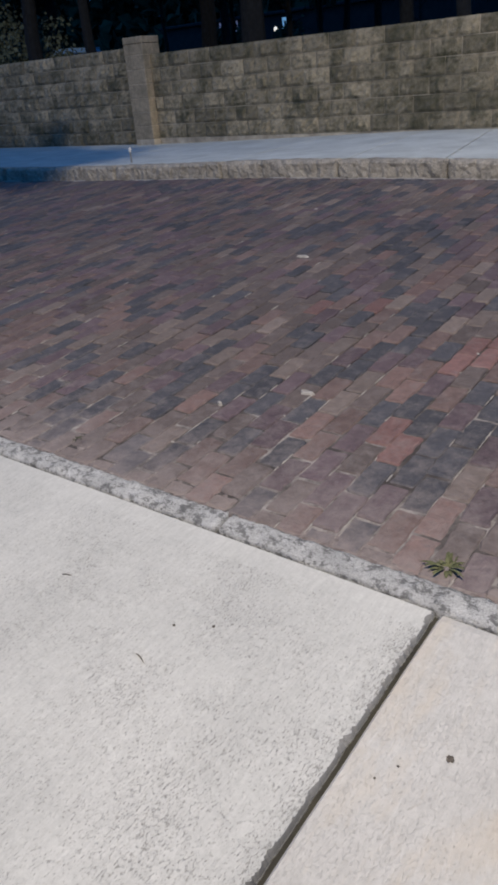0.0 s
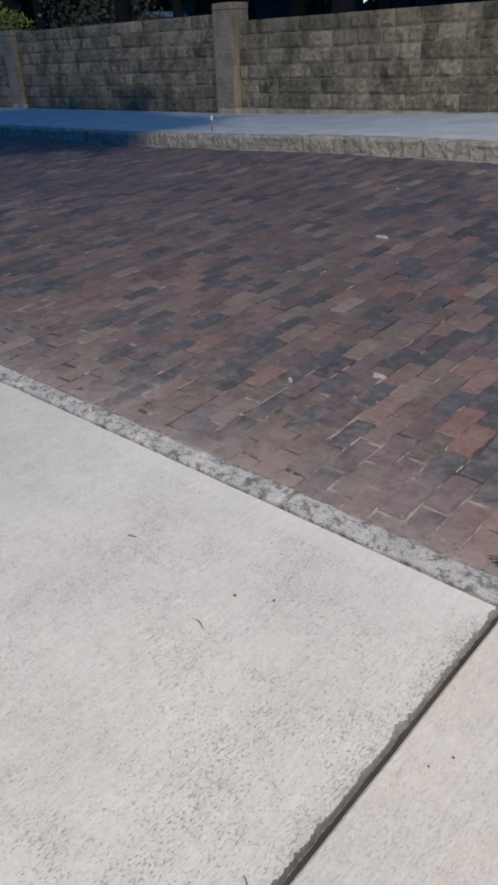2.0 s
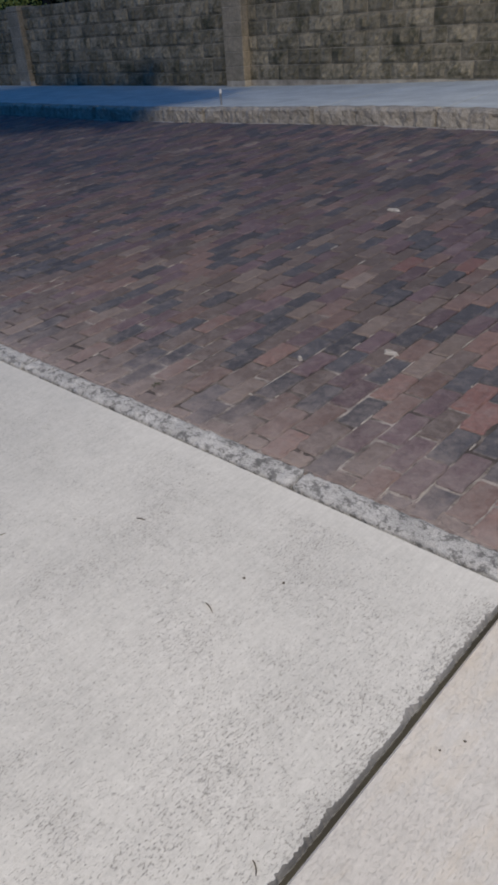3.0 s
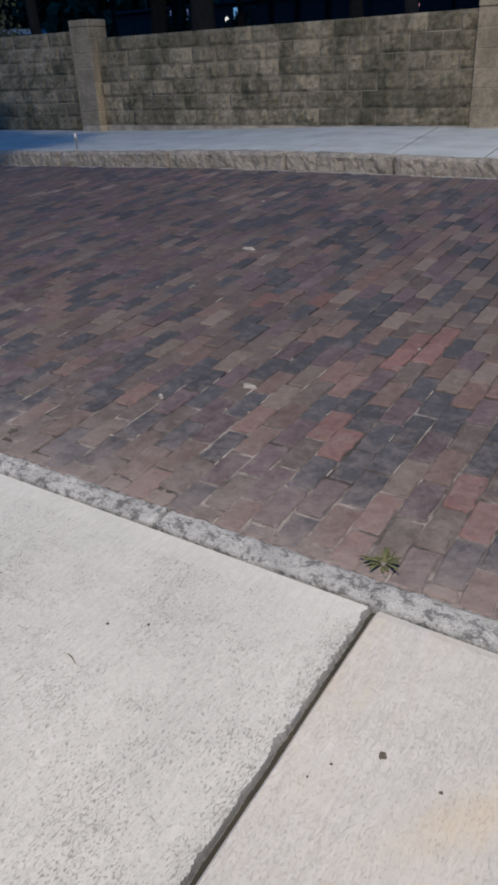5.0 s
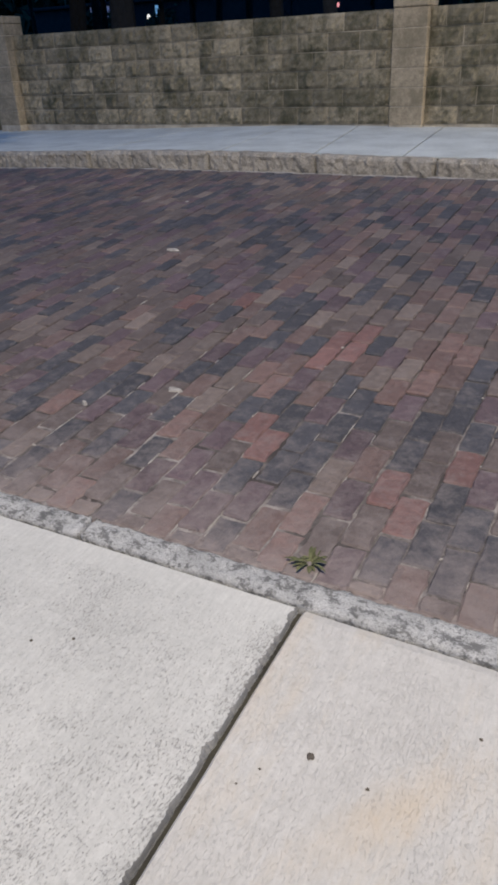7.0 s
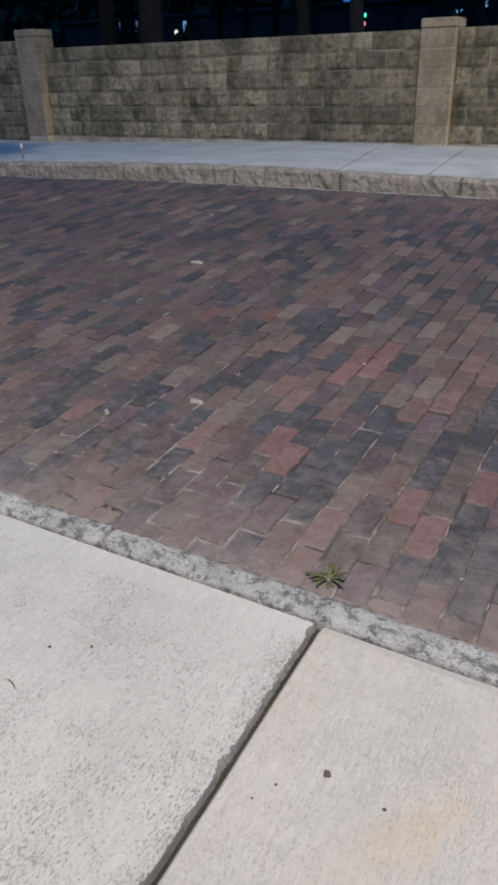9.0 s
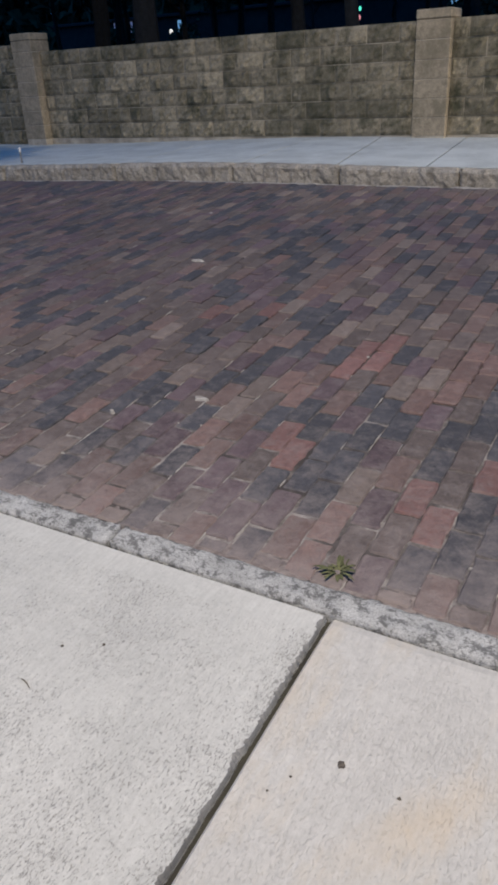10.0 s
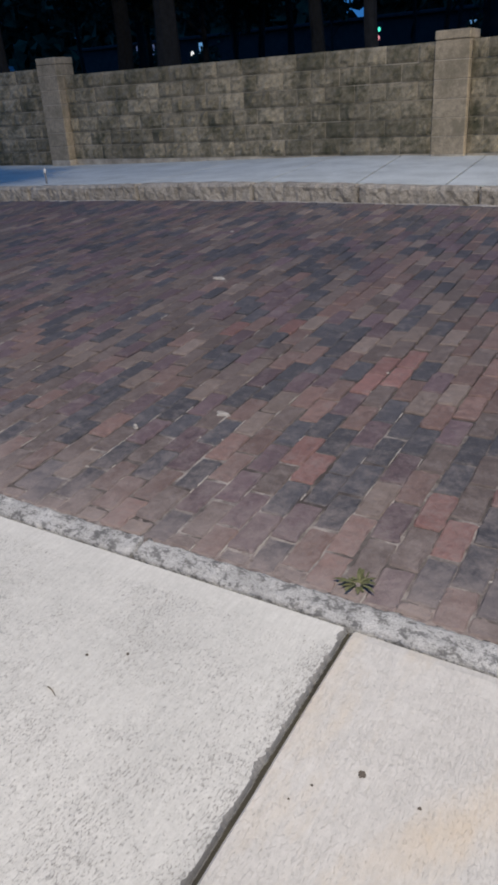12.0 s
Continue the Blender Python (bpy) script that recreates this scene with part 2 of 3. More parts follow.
def empty(name, label, category, group="", kind="", place=(0, 0, 0)):
    ob = new(name)
    ob.location = place
    return tagged(ob, label, category, group, kind)


def box_bm(x0, x1, y0, y1, z0, z1, bevel=0.0, segments=1, slope=0.0):
    """A box, its top and foot following the street's slope where one is given."""
    bm = bmesh.new()
    bmesh.ops.create_cube(bm, size=1)
    for v in bm.verts:
        v.co = Vector((x0 + (v.co.x + 0.5) * (x1 - x0), y0 + (v.co.y + 0.5) * (y1 - y0), z0 + (v.co.z + 0.5) * (z1 - z0)))
        v.co.z += slope * v.co.y
    if bevel:
        bmesh.ops.bevel(bm, geom=bm.edges[:], offset=bevel, segments=segments, affect="EDGES")
    return bm


def rough_box(x0, x1, y0, y1, z0, z1, cell, amount, bevel=0.01, slope=0.0, freq=9.0, seed=0.0):
    """A hewn stone: a box cut into a grid, its skin pushed about by noise."""
    bm = bmesh.new()
    n = [max(1, round((b - a) / cell)) for a, b in ((x0, x1), (y0, y1), (z0, z1))]
    bmesh.ops.create_cube(bm, size=1)
    for axis in range(3):
        for i in range(1, n[axis]):
            co = [0, 0, 0]
            no = [0, 0, 0]
            co[axis], no[axis] = i / n[axis] - 0.5, 1
            bmesh.ops.bisect_plane(bm, geom=bm.verts[:] + bm.edges[:] + bm.faces[:], plane_co=co, plane_no=no)
    size = Vector((x1 - x0, y1 - y0, z1 - z0))
    for v in bm.verts:
        c = Vector((v.co.x * size.x, v.co.y * size.y, v.co.z * size.z))
        half = size / 2
        edge = [half[i] - abs(c[i]) for i in range(3)]
        near = sorted(range(3), key=lambda i: edge[i])
        if edge[near[1]] < 1e-4:
            for i in near[:2]:
                c[i] -= math.copysign(bevel, c[i])
        q = c + Vector((x0 + x1, y0 + y1, z0 + z1)) / 2
        d = noise.noise_vector(q * freq + Vector((seed, 0, 0))) * amount + noise.noise_vector(q * freq * 3.1) * amount * 0.5
        q += d
        q.z += slope * q.y
        v.co = q
    bm.normal_update()
    return bm


# ---------------------------------------------------------------- ground
def ground():
    bm = bmesh.new()
    rows = []
    for y, z in ((-400, -0.13), (-1.63, -0.13), (-1.55, -0.221), (6.6, 0.309), (9.6, 0.40), (14, 0.42), (60, 0.3), (400, 0.3)):
        rows.append([bm.verts.new((x, y, z)) for x in (-400, -40, 0, 40, 400)])
    for a, b in zip(rows, rows[1:]):
        for i in range(4):
            bm.faces.new((a[i], a[i + 1], b[i + 1], b[i]))
    ob = new("ground", mesh_from("ground", bm, EARTH))
    return tagged(ob, "dark bare earth under and behind the wall", "ground", kind="structure")


ground()


def near_pavement():
    root = empty("pavement", "pale broom-finished concrete pavement with a dark control joint", "pavement", kind="structure")
    edges = [X_LEFT, -22.6, -19.2, -15.8, -11.5, -7.6, -4.2, JOINT_X, 1.35, 3.2, 6.2, 9.2, X_RIGHT]
    for i, (a, b) in enumerate(zip(edges, edges[1:])):
        # the slab that ends at the joint has a chipped, crumbling edge
        bm = bmesh.new()
        nx, y0, y1 = 3, -1.6, Y_SLAB
        left, right = a + 0.008, b - 0.008
        steps = 900 if abs(b - JOINT_X) < 1e-6 else 120
        ys = [y0 + (y1 - y0) * j / steps for j in range(steps + 1)]
        cols = []
        for y in ys:
            chip = 0.0
            if abs(b - JOINT_X) < 1e-6:
                chip = max(0.0, noise.noise((y * 5, 3.1, 0)) * 0.009 + noise.noise((y * 15, 1.7, 0)) * 0.010 + noise.noise((y * 60, 4.7, 0)) * 0.007 + noise.noise((y * 130, 2.7, 0)) * 0.007 + 0.001)
            wob = noise.noise((y * 5, a * 7, 2)) * 0.002
            cols.append((left + wob, left + 0.006 + wob, right - 0.005 - 1.3 * chip, right - 0.003 - 0.8 * chip, right - chip * 0.35))
        tops = []
        for y, xs in zip(ys, cols):
            z = road_z(y)
            end = 0.006 if y in (ys[0], ys[-1]) else 0.0
            tops.append([bm.verts.new((x, y, z - e - end)) for x, e in zip(xs, (0.006, 0, 0, 0.004, 0.013))])
        low = [(bm.verts.new((r[0].co.x, r[0].co.y, r[0].co.z - 0.1)), bm.verts.new((r[-1].co.x, r[-1].co.y, r[-1].co.z - 0.1))) for r in tops]
        for r, s, lr, ls in zip(tops, tops[1:], low, low[1:]):
            for j in range(4):
                fc = bm.faces.new((r[j], r[j + 1], s[j + 1], s[j]))
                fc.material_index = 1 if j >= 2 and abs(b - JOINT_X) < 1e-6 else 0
            bm.faces.new((lr[0], r[0], s[0], ls[0]))
            bm.faces.new((r[-1], lr[1], ls[1], s[-1]))
        for r, l in ((tops[0], low[0]), (tops[-1], low[-1])):
            bm.faces.new((*r, l[1], l[0]))
        bmesh.ops.recalc_face_normals(bm, faces=bm.faces[:])
        mat = SLAB_B if a >= JOINT_X - 0.01 else SLAB_A
        slab = part("slab", bm, mat, root, "cream smooth concrete slab" if mat is SLAB_B else "pale brushed concrete slab with a crumbling edge")
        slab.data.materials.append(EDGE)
    bm = box_bm(X_LEFT, X_RIGHT, -1.6, Y_SLAB, -0.13, -0.02, slope=SLOPE)
    part("joint_bed", bm, EARTH, root)


near_pavement()


def near_kerb():
    root = empty("kerb", "weathered grey granite kerb laid flush with the pavement", "kerb", kind="structure")
    joints = [-26.0, -22.9, -19.8, -16.7, -13.7, -10.7, -7.6, -6.05, -4.48, -2.89, -1.30, 0.32, 1.9, 3.2, 6.1, 9.0, 12.0]
    for i, (a, b) in enumerate(zip(joints, joints[1:])):
        bm = rough_box(a + 0.005, b - 0.005, Y_SLAB + 0.011, Y_GUTTER, -0.16, 0.008, 0.015 if b - a < 2 else 0.08, 0.0075, 0.005, SLOPE, 21.0, i * 3.7 - 22.2)
        part("kerb_stone", bm, KERB_NEAR, root, smooth=True)


near_kerb()


def far_kerb():
    root = empty("kerb", "rough tan granite kerb along the far pavement", "kerb", kind="structure")
    joints = [-26.0, -22.4, -19.3, -16.6, -13.8, -11.3, -9.2, -7.0, -5.31, -3.84, -2.71, -1.60, -0.45, 0.9, 2.0, 3.2, 5.4, 7.6, 9.8, 12.0]
    for i, (a, b) in enumerate(zip(joints, joints[1:])):
        bm = rough_box(a + 0.006, b - 0.006, Y_KERB, Y_WALK - 0.004, 0.28, Z_WALK + 0.004, 0.03, 0.010, 0.014, 0.0, 8.0, i * 5.1)
        for v in bm.verts:
            # chisel strokes run up and down the face
            if v.co.y < Y_KERB + 0.05:
                v.co.y += 0.022 * noise.noise((v.co.x * 17, v.co.z * 7, i)) + 0.012 * noise.noise((v.co.x * 60, v.co.z * 22, i))
            v.co.z += drop(v.co.x)
        part("kerb_stone", bm, KERB_FAR, root)


far_kerb()


def far_pavement():
    root = empty("pavement", "grey concrete pavement slabs along the block wall", "pavement", kind="structure")
    # where each joint meets the kerb, and how far it strays before it meets the wall
    joints = [(-26.0, 0), (-22.9, -0.1), (-19.9, -0.1), (-16.9, 0), (-13.9, -0.1), (-10.9, 0), (-7.9, -0.2), (-5.3, -0.3), (-3.80, -0.42), (-2.78, -0.52), (-1.93, -0.32), (-0.5, -0.2), (1.2, 0), (3.2, 0), (6.2, 0), (9.2, 0), (12.0, 0)]
    for (a, da), (b, db) in zip(joints, joints[1:]):
        slab, bed = box_bm(0, 1, Y_WALK + 0.012, Y_WALL + 0.02, -0.12, 0), box_bm(0, 1, Y_WALK - 0.01, Y_WALL, -0.14, -0.012)
        for bm, gap in ((slab, 0.008), (bed, 0.0)):
            bmesh.ops.subdivide_edges(bm, edges=[e for e in bm.edges if abs(e.verts[0].co.x - e.verts[1].co.x) > 0.5], cuts=5)
            for v in bm.verts:
                f = (v.co.y - Y_WALK) / (Y_WALL - Y_WALK)
                x0, x1 = a + da * f + gap, b + db * f - gap
                v.co.x = x0 + (x1 - x0) * v.co.x
                v.co.z += Z_WALK + drop(v.co.x)
        part("slab", slab, SLAB_C, root)
        part("joint_bed", bed, EARTH, root)


far_pavement()

# ---------------------------------------------------------------- block wall
BLOCK_MESHES = []
rng = random.Random(5)
for k in range(14):
    bm = bmesh.new()
    nx, nz = 8, 5
    w, h = 0.398, COURSE - 0.008
    grid = []
    for j in range(nz + 1):
        row = []
        for i in range(nx + 1):
            x, z = w * i / nx - w / 2, h * j / nz - h / 2
            rim = i in (0, nx) or j in (0, nz)
            y = 0.0 if rim else -0.010 - 0.045 * abs(noise.noise((x * 8 + k * 11, z * 11, k))) - 0.016 * noise.noise((x * 30, z * 30 + k * 5, 0))
            row.append(bm.verts.new((x, y, z)))
        grid.append(row)
    for j in range(nz):
        for i in range(nx):
            bm.faces.new((grid[j][i], grid[j][i + 1], grid[j + 1][i + 1], grid[j + 1][i]))
    rim = [grid[0][i] for i in range(nx + 1)] + [grid[j][nx] for j in range(1, nz + 1)] + [grid[nz][i] for i in range(nx - 1, -1, -1)] + [grid[j][0] for j in range(nz - 1, 0, -1)]
    back = [bm.verts.new((v.co.x, 0.03, v.co.z)) for v in rim]
    for i in range(len(rim)):
        j = (i + 1) % len(rim)
        bm.faces.new((rim[j], rim[i], back[i], back[j]))
    BLOCK_MESHES.append(mesh_from("block", bm, BLOCK))

# left faces of the piers, their fronts, and the height of the top course
PIERS = [(-22.2, 9.275, 0.05), (-15.39, 9.275, 0.05), (-9.165, Y_PIER, 0.15), (-2.889, 9.268, 0.0), (3.0, Y_PIER, 0.05), (11.6, Y_PIER, 0.05)]
PIER_W = 0.402


def wall_bay(x0, x1, foot, courses):
    root = empty("wall", "brown split-face concrete block wall, stained and mossy", "wall", "bays of the block wall", "structure")
    part("core", box_bm(x0, x1, Y_WALL + 0.001, Y_WALL + 0.20, foot - 0.2, foot + courses * COURSE - 0.004), WALL_MORTAR, root)
    for c in range(courses):
        z = foot + COURSE * (c + 0.5)
        x = -3.323 + (0.203 if c % 2 else 0.0) - 0.406 * 60
        while x < x1:
            a, b = max(x, x0), min(x + 0.406, x1)
            if b - a > 0.06:
                ob = new("block", rng.choice(BLOCK_MESHES))
                ob.location = ((a + b) / 2, Y_WALL + rng.uniform(-0.012, -0.001), z)
                ob.scale = ((b - a - 0.008) / 0.398, 1, 1)
                ob.parent = root
            x += 0.406


for (a, _, _), (b, _, _) in zip(PIERS, PIERS[1:]):
    wall_bay(a + PIER_W, b, *((Z_WALK, 6) if a > -10 else (Z_WALK - 0.082, 7)))
wall_bay(X_LEFT, PIERS[0][0], Z_WALK - 0.082, 7)


def pier(x, front, extra):
    root = empty("pier", "tan smooth concrete block pier with a flat cap", "pier", "piers of the block wall", "structure", (x, front, Z_WALK))
    for c in range(6):
        bm = box_bm(0.0, PIER_W, 0, 0.385, c * COURSE + 0.003, (c + 1) * COURSE - 0.003, 0.006)
        part("block", bm, PIER, root)
    top = 6 * COURSE + extra
    if extra > 0.02:
        part("block", box_bm(0.0, PIER_W, 0, 0.385, 6 * COURSE + 0.003, top, 0.006), PIER, root)
    part("core", box_bm(0.006, PIER_W - 0.006, 0.006, 0.379, -0.1, top - 0.004), WALL_MORTAR, root)
    part("cap", box_bm(-0.004, PIER_W + 0.004, -0.004, 0.392, top + 0.002, top + 0.10, 0.012), PIER, root, "flat overhanging cap stone")


for x, front, extra in PIERS:
    pier(x, front, extra)

# ---------------------------------------------------------------- trees and what lies behind the wall
def leaf(bm, c, size, r):
    """A folded leaf of two triangles."""
    a = Vector((r.uniform(-1, 1), r.uniform(-1, 1), r.uniform(-1, 1))).normalized()
    b = a.cross(Vector((r.uniform(-1, 1), r.uniform(-1, 1), r.uniform(-1, 1)))).normalized()
    n = a.cross(b)
    w = size * r.uniform(0.3, 0.5)
    p = [c - a * size * 0.5, c + b * w - n * w * 0.3, c + a * size * 0.5, c - b * w - n * w * 0.3]
    v = [bm.verts.new(q) for q in p]
    bm.faces.new((v[0], v[1], v[2]))
    bm.faces.new((v[0], v[2], v[3]))


def crown_bm(radii, clumps, leaves, size, seed, clump_r=0.3):
    r = random.Random(seed)
    bm = bmesh.new()
    for _ in range(clumps):
        while True:
            q = Vector((r.uniform(-1, 1), r.uniform(-1, 1), r.uniform(-1, 1)))
            if 0.35 < q.length < 1:
                break
        q *= 0.8 + 0.35 * noise.noise(q * 2.2 + Vector((seed, 0, 0)))
        c = Vector((q.x * radii[0], q.y * radii[1], q.z * radii[2]))
        for _ in range(leaves):
            o = Vector((r.gauss(0, 1), r.gauss(0, 1), r.gauss(0, 0.6))) * clump_r * max(radii)* 0.5
            leaf(bm, c + o, size * r.uniform(0.6, 1.3), r)
    return bm


def limb_bm(bm, points, radii, sides=9, seed=0):
    """A tapered, knobbly branch along a line of points."""
    rings = []
    for k, (p, rad) in enumerate(zip(points, radii)):
        d = (Vector(points[min(k + 1, len(points) - 1)]) - Vector(points[max(k - 1, 0)])).normalized()
        u = d.cross(Vector((0.3, 0.9, 0.1))).normalized()
        w = d.cross(u)
        ring = []
        for i in range(sides):
            a = 2 * math.pi * i / sides
            q = rad * (1 + 0.18 * noise.noise((math.cos(a) * 2 + seed, math.sin(a) * 2, p[2] * 1.5)))
            ring.append(bm.verts.new(Vector(p) + u * math.cos(a) * q + w * math.sin(a) * q))
        rings.append(ring)
    for a, b in zip(rings, rings[1:]):
        for i in range(sides):
            j = (i + 1) % sides
            bm.faces.new((a[i], a[j], b[j], b[i]))
    bm.faces.new(rings[-1])


def park_tree(seed, height, girth, spread):
    r = random.Random(seed)
    root = empty("tree", "dark tall park tree behind the block wall", "tree", "trees behind the wall")
    bm = bmesh.new()
    pts = [(0.10 * math.sin(k * 1.3 + seed), 0.08 * math.cos(k * 1.1), -0.1 + height * k / 8) for k in range(9)]
    limb_bm(bm, pts, [girth * (1.25 if k == 0 else 1 - 0.075 * k) for k in range(9)], 10, seed)
    for k in range(6):
        a, z = r.uniform(0, 6.28), height * r.uniform(0.38, 0.8)
        l = spread * r.uniform(0.5, 0.9)
        start = Vector((0, 0, z))
        limb_bm(bm, [start + Vector((math.cos(a), math.sin(a), 0.55)) * l * t for t in (0, 0.35, 0.7, 1.0)], [girth * f for f in (0.45, 0.3, 0.2, 0.08)], 6, k)
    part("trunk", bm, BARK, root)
    bm = crown_bm((spread, spread, height * 0.36), 150, 26, 0.34, seed, 0.22)
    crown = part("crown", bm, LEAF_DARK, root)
    crown.location = (0, 0, height * 0.78)
    return root


kinds = [park_tree(3, 9.0, 0.20, 3.4), park_tree(8, 11.0, 0.30, 4.2), park_tree(14, 8.0, 0.14, 3.0)]
SPOTS = [(-20.8, 13.0, 1), (-19.6, 13.2, 2), (-15.9, 13.1, 0), (-14.5, 13.6, 2), (-5.54, 14.0, 2), (-11.2, 15.5, 1), (-8.6, 18.0, 0), (-24.5, 18, 0), (-17.0, 21, 1),
         (-12.5, 24, 2), (-2.0, 20, 0), (2.5, 16, 1), (-28, 24, 1), (-21.5, 29, 0), (-6.8, 27, 1), (-33, 20, 2), (-18.6, 33, 0), (-2.2, 33, 2), (-28, 36, 1), (-38, 30, 0), (-25.5, 13.6, 1), (-30, 15.5, 0), (-36, 17, 1), (-45, 24, 0), (-23.2, 15.5, 2)]
used = set()
tr = random.Random(2)
for x, y, k in SPOTS:
    m = pose(x, y, 0.42, 0, 0, tr.uniform(0, 360))
    if k in used:
        copy_thing(kinds[k], m)
    else:
        kinds[k].matrix_basis = m
        used.add(k)


def sapling(seed):
    root = empty("tree", "thin dark tree standing far behind the wall", "tree", "trees behind the wall")
    bm = bmesh.new()
    pts = [(0.15 * math.sin(k * 0.9 + seed), 0.1 * math.cos(k + seed), -0.1 + 1.3 * k) for k in range(7)]
    limb_bm(bm, pts, [0.13 - 0.012 * k for k in range(7)], 8, seed)
    for k in range(5):
        a, z = seed + k * 2.1, 3.0 + 0.8 * k
        limb_bm(bm, [(0, 0, z), (0.6 * math.cos(a), 0.6 * math.sin(a), z + 0.5), (1.3 * math.cos(a), 1.3 * math.sin(a), z + 0.7)], [0.05, 0.035, 0.012], 6, k)
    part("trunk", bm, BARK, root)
    crown = part("crown", crown_bm((1.9, 1.9, 2.2), 60, 22, 0.3, seed, 0.25), LEAF_DARK, root)
    crown.location = (0, 0, 6.6)
    return root


first = sapling(5)
first.matrix_basis = pose(-13.4, 28, 0.4, 0, 0, 10)
for x, y in ((-17.2, 26), (-20.5, 34), (-23.4, 31), (-26.5, 40), (-14.0, 40), (-10.4, 36), (-9.2, 30), (-6.1, 38), (-4.0, 29), (-29.5, 33), (-33.5, 41), (-12.0, 47), (-22.0, 48), (-30.5, 50), (-7.4, 46)):
    copy_thing(first, pose(x, y, 0.38, 0, 0, tr.uniform(0, 360)))


def shrub(x, y, w, h, mat, label, seed, size):
    root = empty("shrub", label, "shrub", place=(x, y, 0.42 - 0.12 * max(0.0, (y - 14) / 46)))
    bm = bmesh.new()
    for k in range(5):
        a = k * 1.26 + seed
        limb_bm(bm, [(0, 0, -0.05), (0.2 * w * math.cos(a), 0.2 * w * math.sin(a), h * 0.4), (0.4 * w * math.cos(a), 0.4 * w * math.sin(a), h * 0.8)], [0.03, 0.02, 0.008], 6)
    part("stem", bm, BARK, root)
    crown = part("leaves", crown_bm((w, w, h * 0.45), 70, 26, size, seed, 0.3), mat, root)
    crown.location = (0, 0, h * 0.62)


SHRUB_LEAF = plain("grey_green_leaves", (0.08, 0.105, 0.07), (0.16, 0.18, 0.13), 3)
shrub(-19.2, 14.6, 1.5, 3.4, SHRUB_LEAF, "grey-green shrub standing behind the wall", 21, 0.12)
shrub(-17.4, 14.2, 1.2, 2.7, SHRUB_LEAF, "grey-green shrub standing behind the wall", 33, 0.12)
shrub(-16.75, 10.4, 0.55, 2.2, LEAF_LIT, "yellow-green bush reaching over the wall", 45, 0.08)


for k, (x, h, w) in enumerate(((-43.6, 5.2, 1.3), (-41.6, 4.7, 1.2), (-37.0, 4.9, 1.0), (-14.9, 5.0, 1.1), (-12.6, 5.3, 1.2))):
    shrub(x, 56.0, w, h, LEAF_DARK, "dark bush far behind the wall, before a lit window", 50 + 7 * k, 0.34)


def far_woods():
    """Distant trees as one dark, ragged mass with a few gaps to the dusk sky."""
    r = random.Random(77)
    bm = bmesh.new()
    for _ in range(30000):
        y = r.uniform(66, 82)
        x = r.uniform(-190, 30)
        z = abs(r.gauss(0, 1)) * 11 + 0.4
        ax, az = x / y, (z - 1.4) / y
        ragged = 0.016 * noise.noise((ax * 90, az * 90, 3))
        if -0.447 + ragged < ax < -0.396 and 0.052 < az < 0.124 + 2 * ragged and r.random() < 0.93:
            continue
        if noise.noise((ax * 30, az * 40, 7)) > 0.66 and az > 0.05:
            continue
        leaf(bm, Vector((x, y, z)), r.uniform(1.2, 2.6), r)
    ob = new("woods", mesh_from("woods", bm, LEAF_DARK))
    tagged(ob, "dark mass of distant trees at dusk", "woods", kind="stuff")


far_woods()


def glow(name, colour, strength):
    m, nt, bsdf = material(name)
    bsdf.inputs["Base Color"].default_value = (*colour, 1)
    bsdf.inputs["Emission Color"].default_value = (*colour, 1)
    bsdf.inputs["Emission Strength"].default_value = strength
    return m


PANE_BLUE, PANE_LILAC, LAMP_WHITE = glow("blue_lit_pane", (0.25, 0.55, 0.85), 0.42), glow("lilac_lit_pane", (0.45, 0.5, 0.75), 0.14), glow("white_bulb", (1.0, 0.93, 0.8), 0.9)
GREEN_LENS, RED_LENS = glow("green_lens", (0.1, 0.9, 0.6), 1.2), glow("red_lens", (1.0, 0.35, 0.35), 0.9)
DARK_PAINT = plain("dark_painted_wall", (0.010, 0.011, 0.014), (0.022, 0.023, 0.027), 2)


def far_building():
    root = empty("building", "long dark low building with a few lit windows", "building", place=(0, 60, 0.3))
    part("wall", box_bm(-54, -4, 0.3, 8, 0, 5.5, 0.05), DARK_PAINT, root)
    part("roof", box_bm(-54.4, -3.6, -0.1, 8.4, 5.5, 5.75, 0.05), DARK_PAINT, root)
    panes = [(-46.95, 0.75, 4.05, 5.45, PANE_LILAC), (-45.6, 0.7, 3.95, 5.45, PANE_LILAC), (-44.9, 0.5, 3.9, 4.3, PANE_LILAC), (-40.2, 0.4, 4.0, 5.2, PANE_BLUE),
             (-16.5, 0.55, 4.1, 4.8, PANE_BLUE), (-15.6, 0.65, 4.05, 4.75, PANE_BLUE), (-14.8, 0.5, 4.0, 5.3, PANE_BLUE), (-13.3, 0.5, 4.0, 4.9, PANE_BLUE)]
    for x, w, z0, z1, mat in panes:
        win = part("window", box_bm(x - w / 2 - 0.08, x + w / 2 + 0.08, 0.22, 0.36, z0 - 0.08, z1 + 0.08, 0.01), DARK_PAINT, root)
        part("pane", box_bm(x - w / 2, x + w / 2, 0.19, 0.225, z0, z1), mat, win, "pane lit from inside")


far_building()


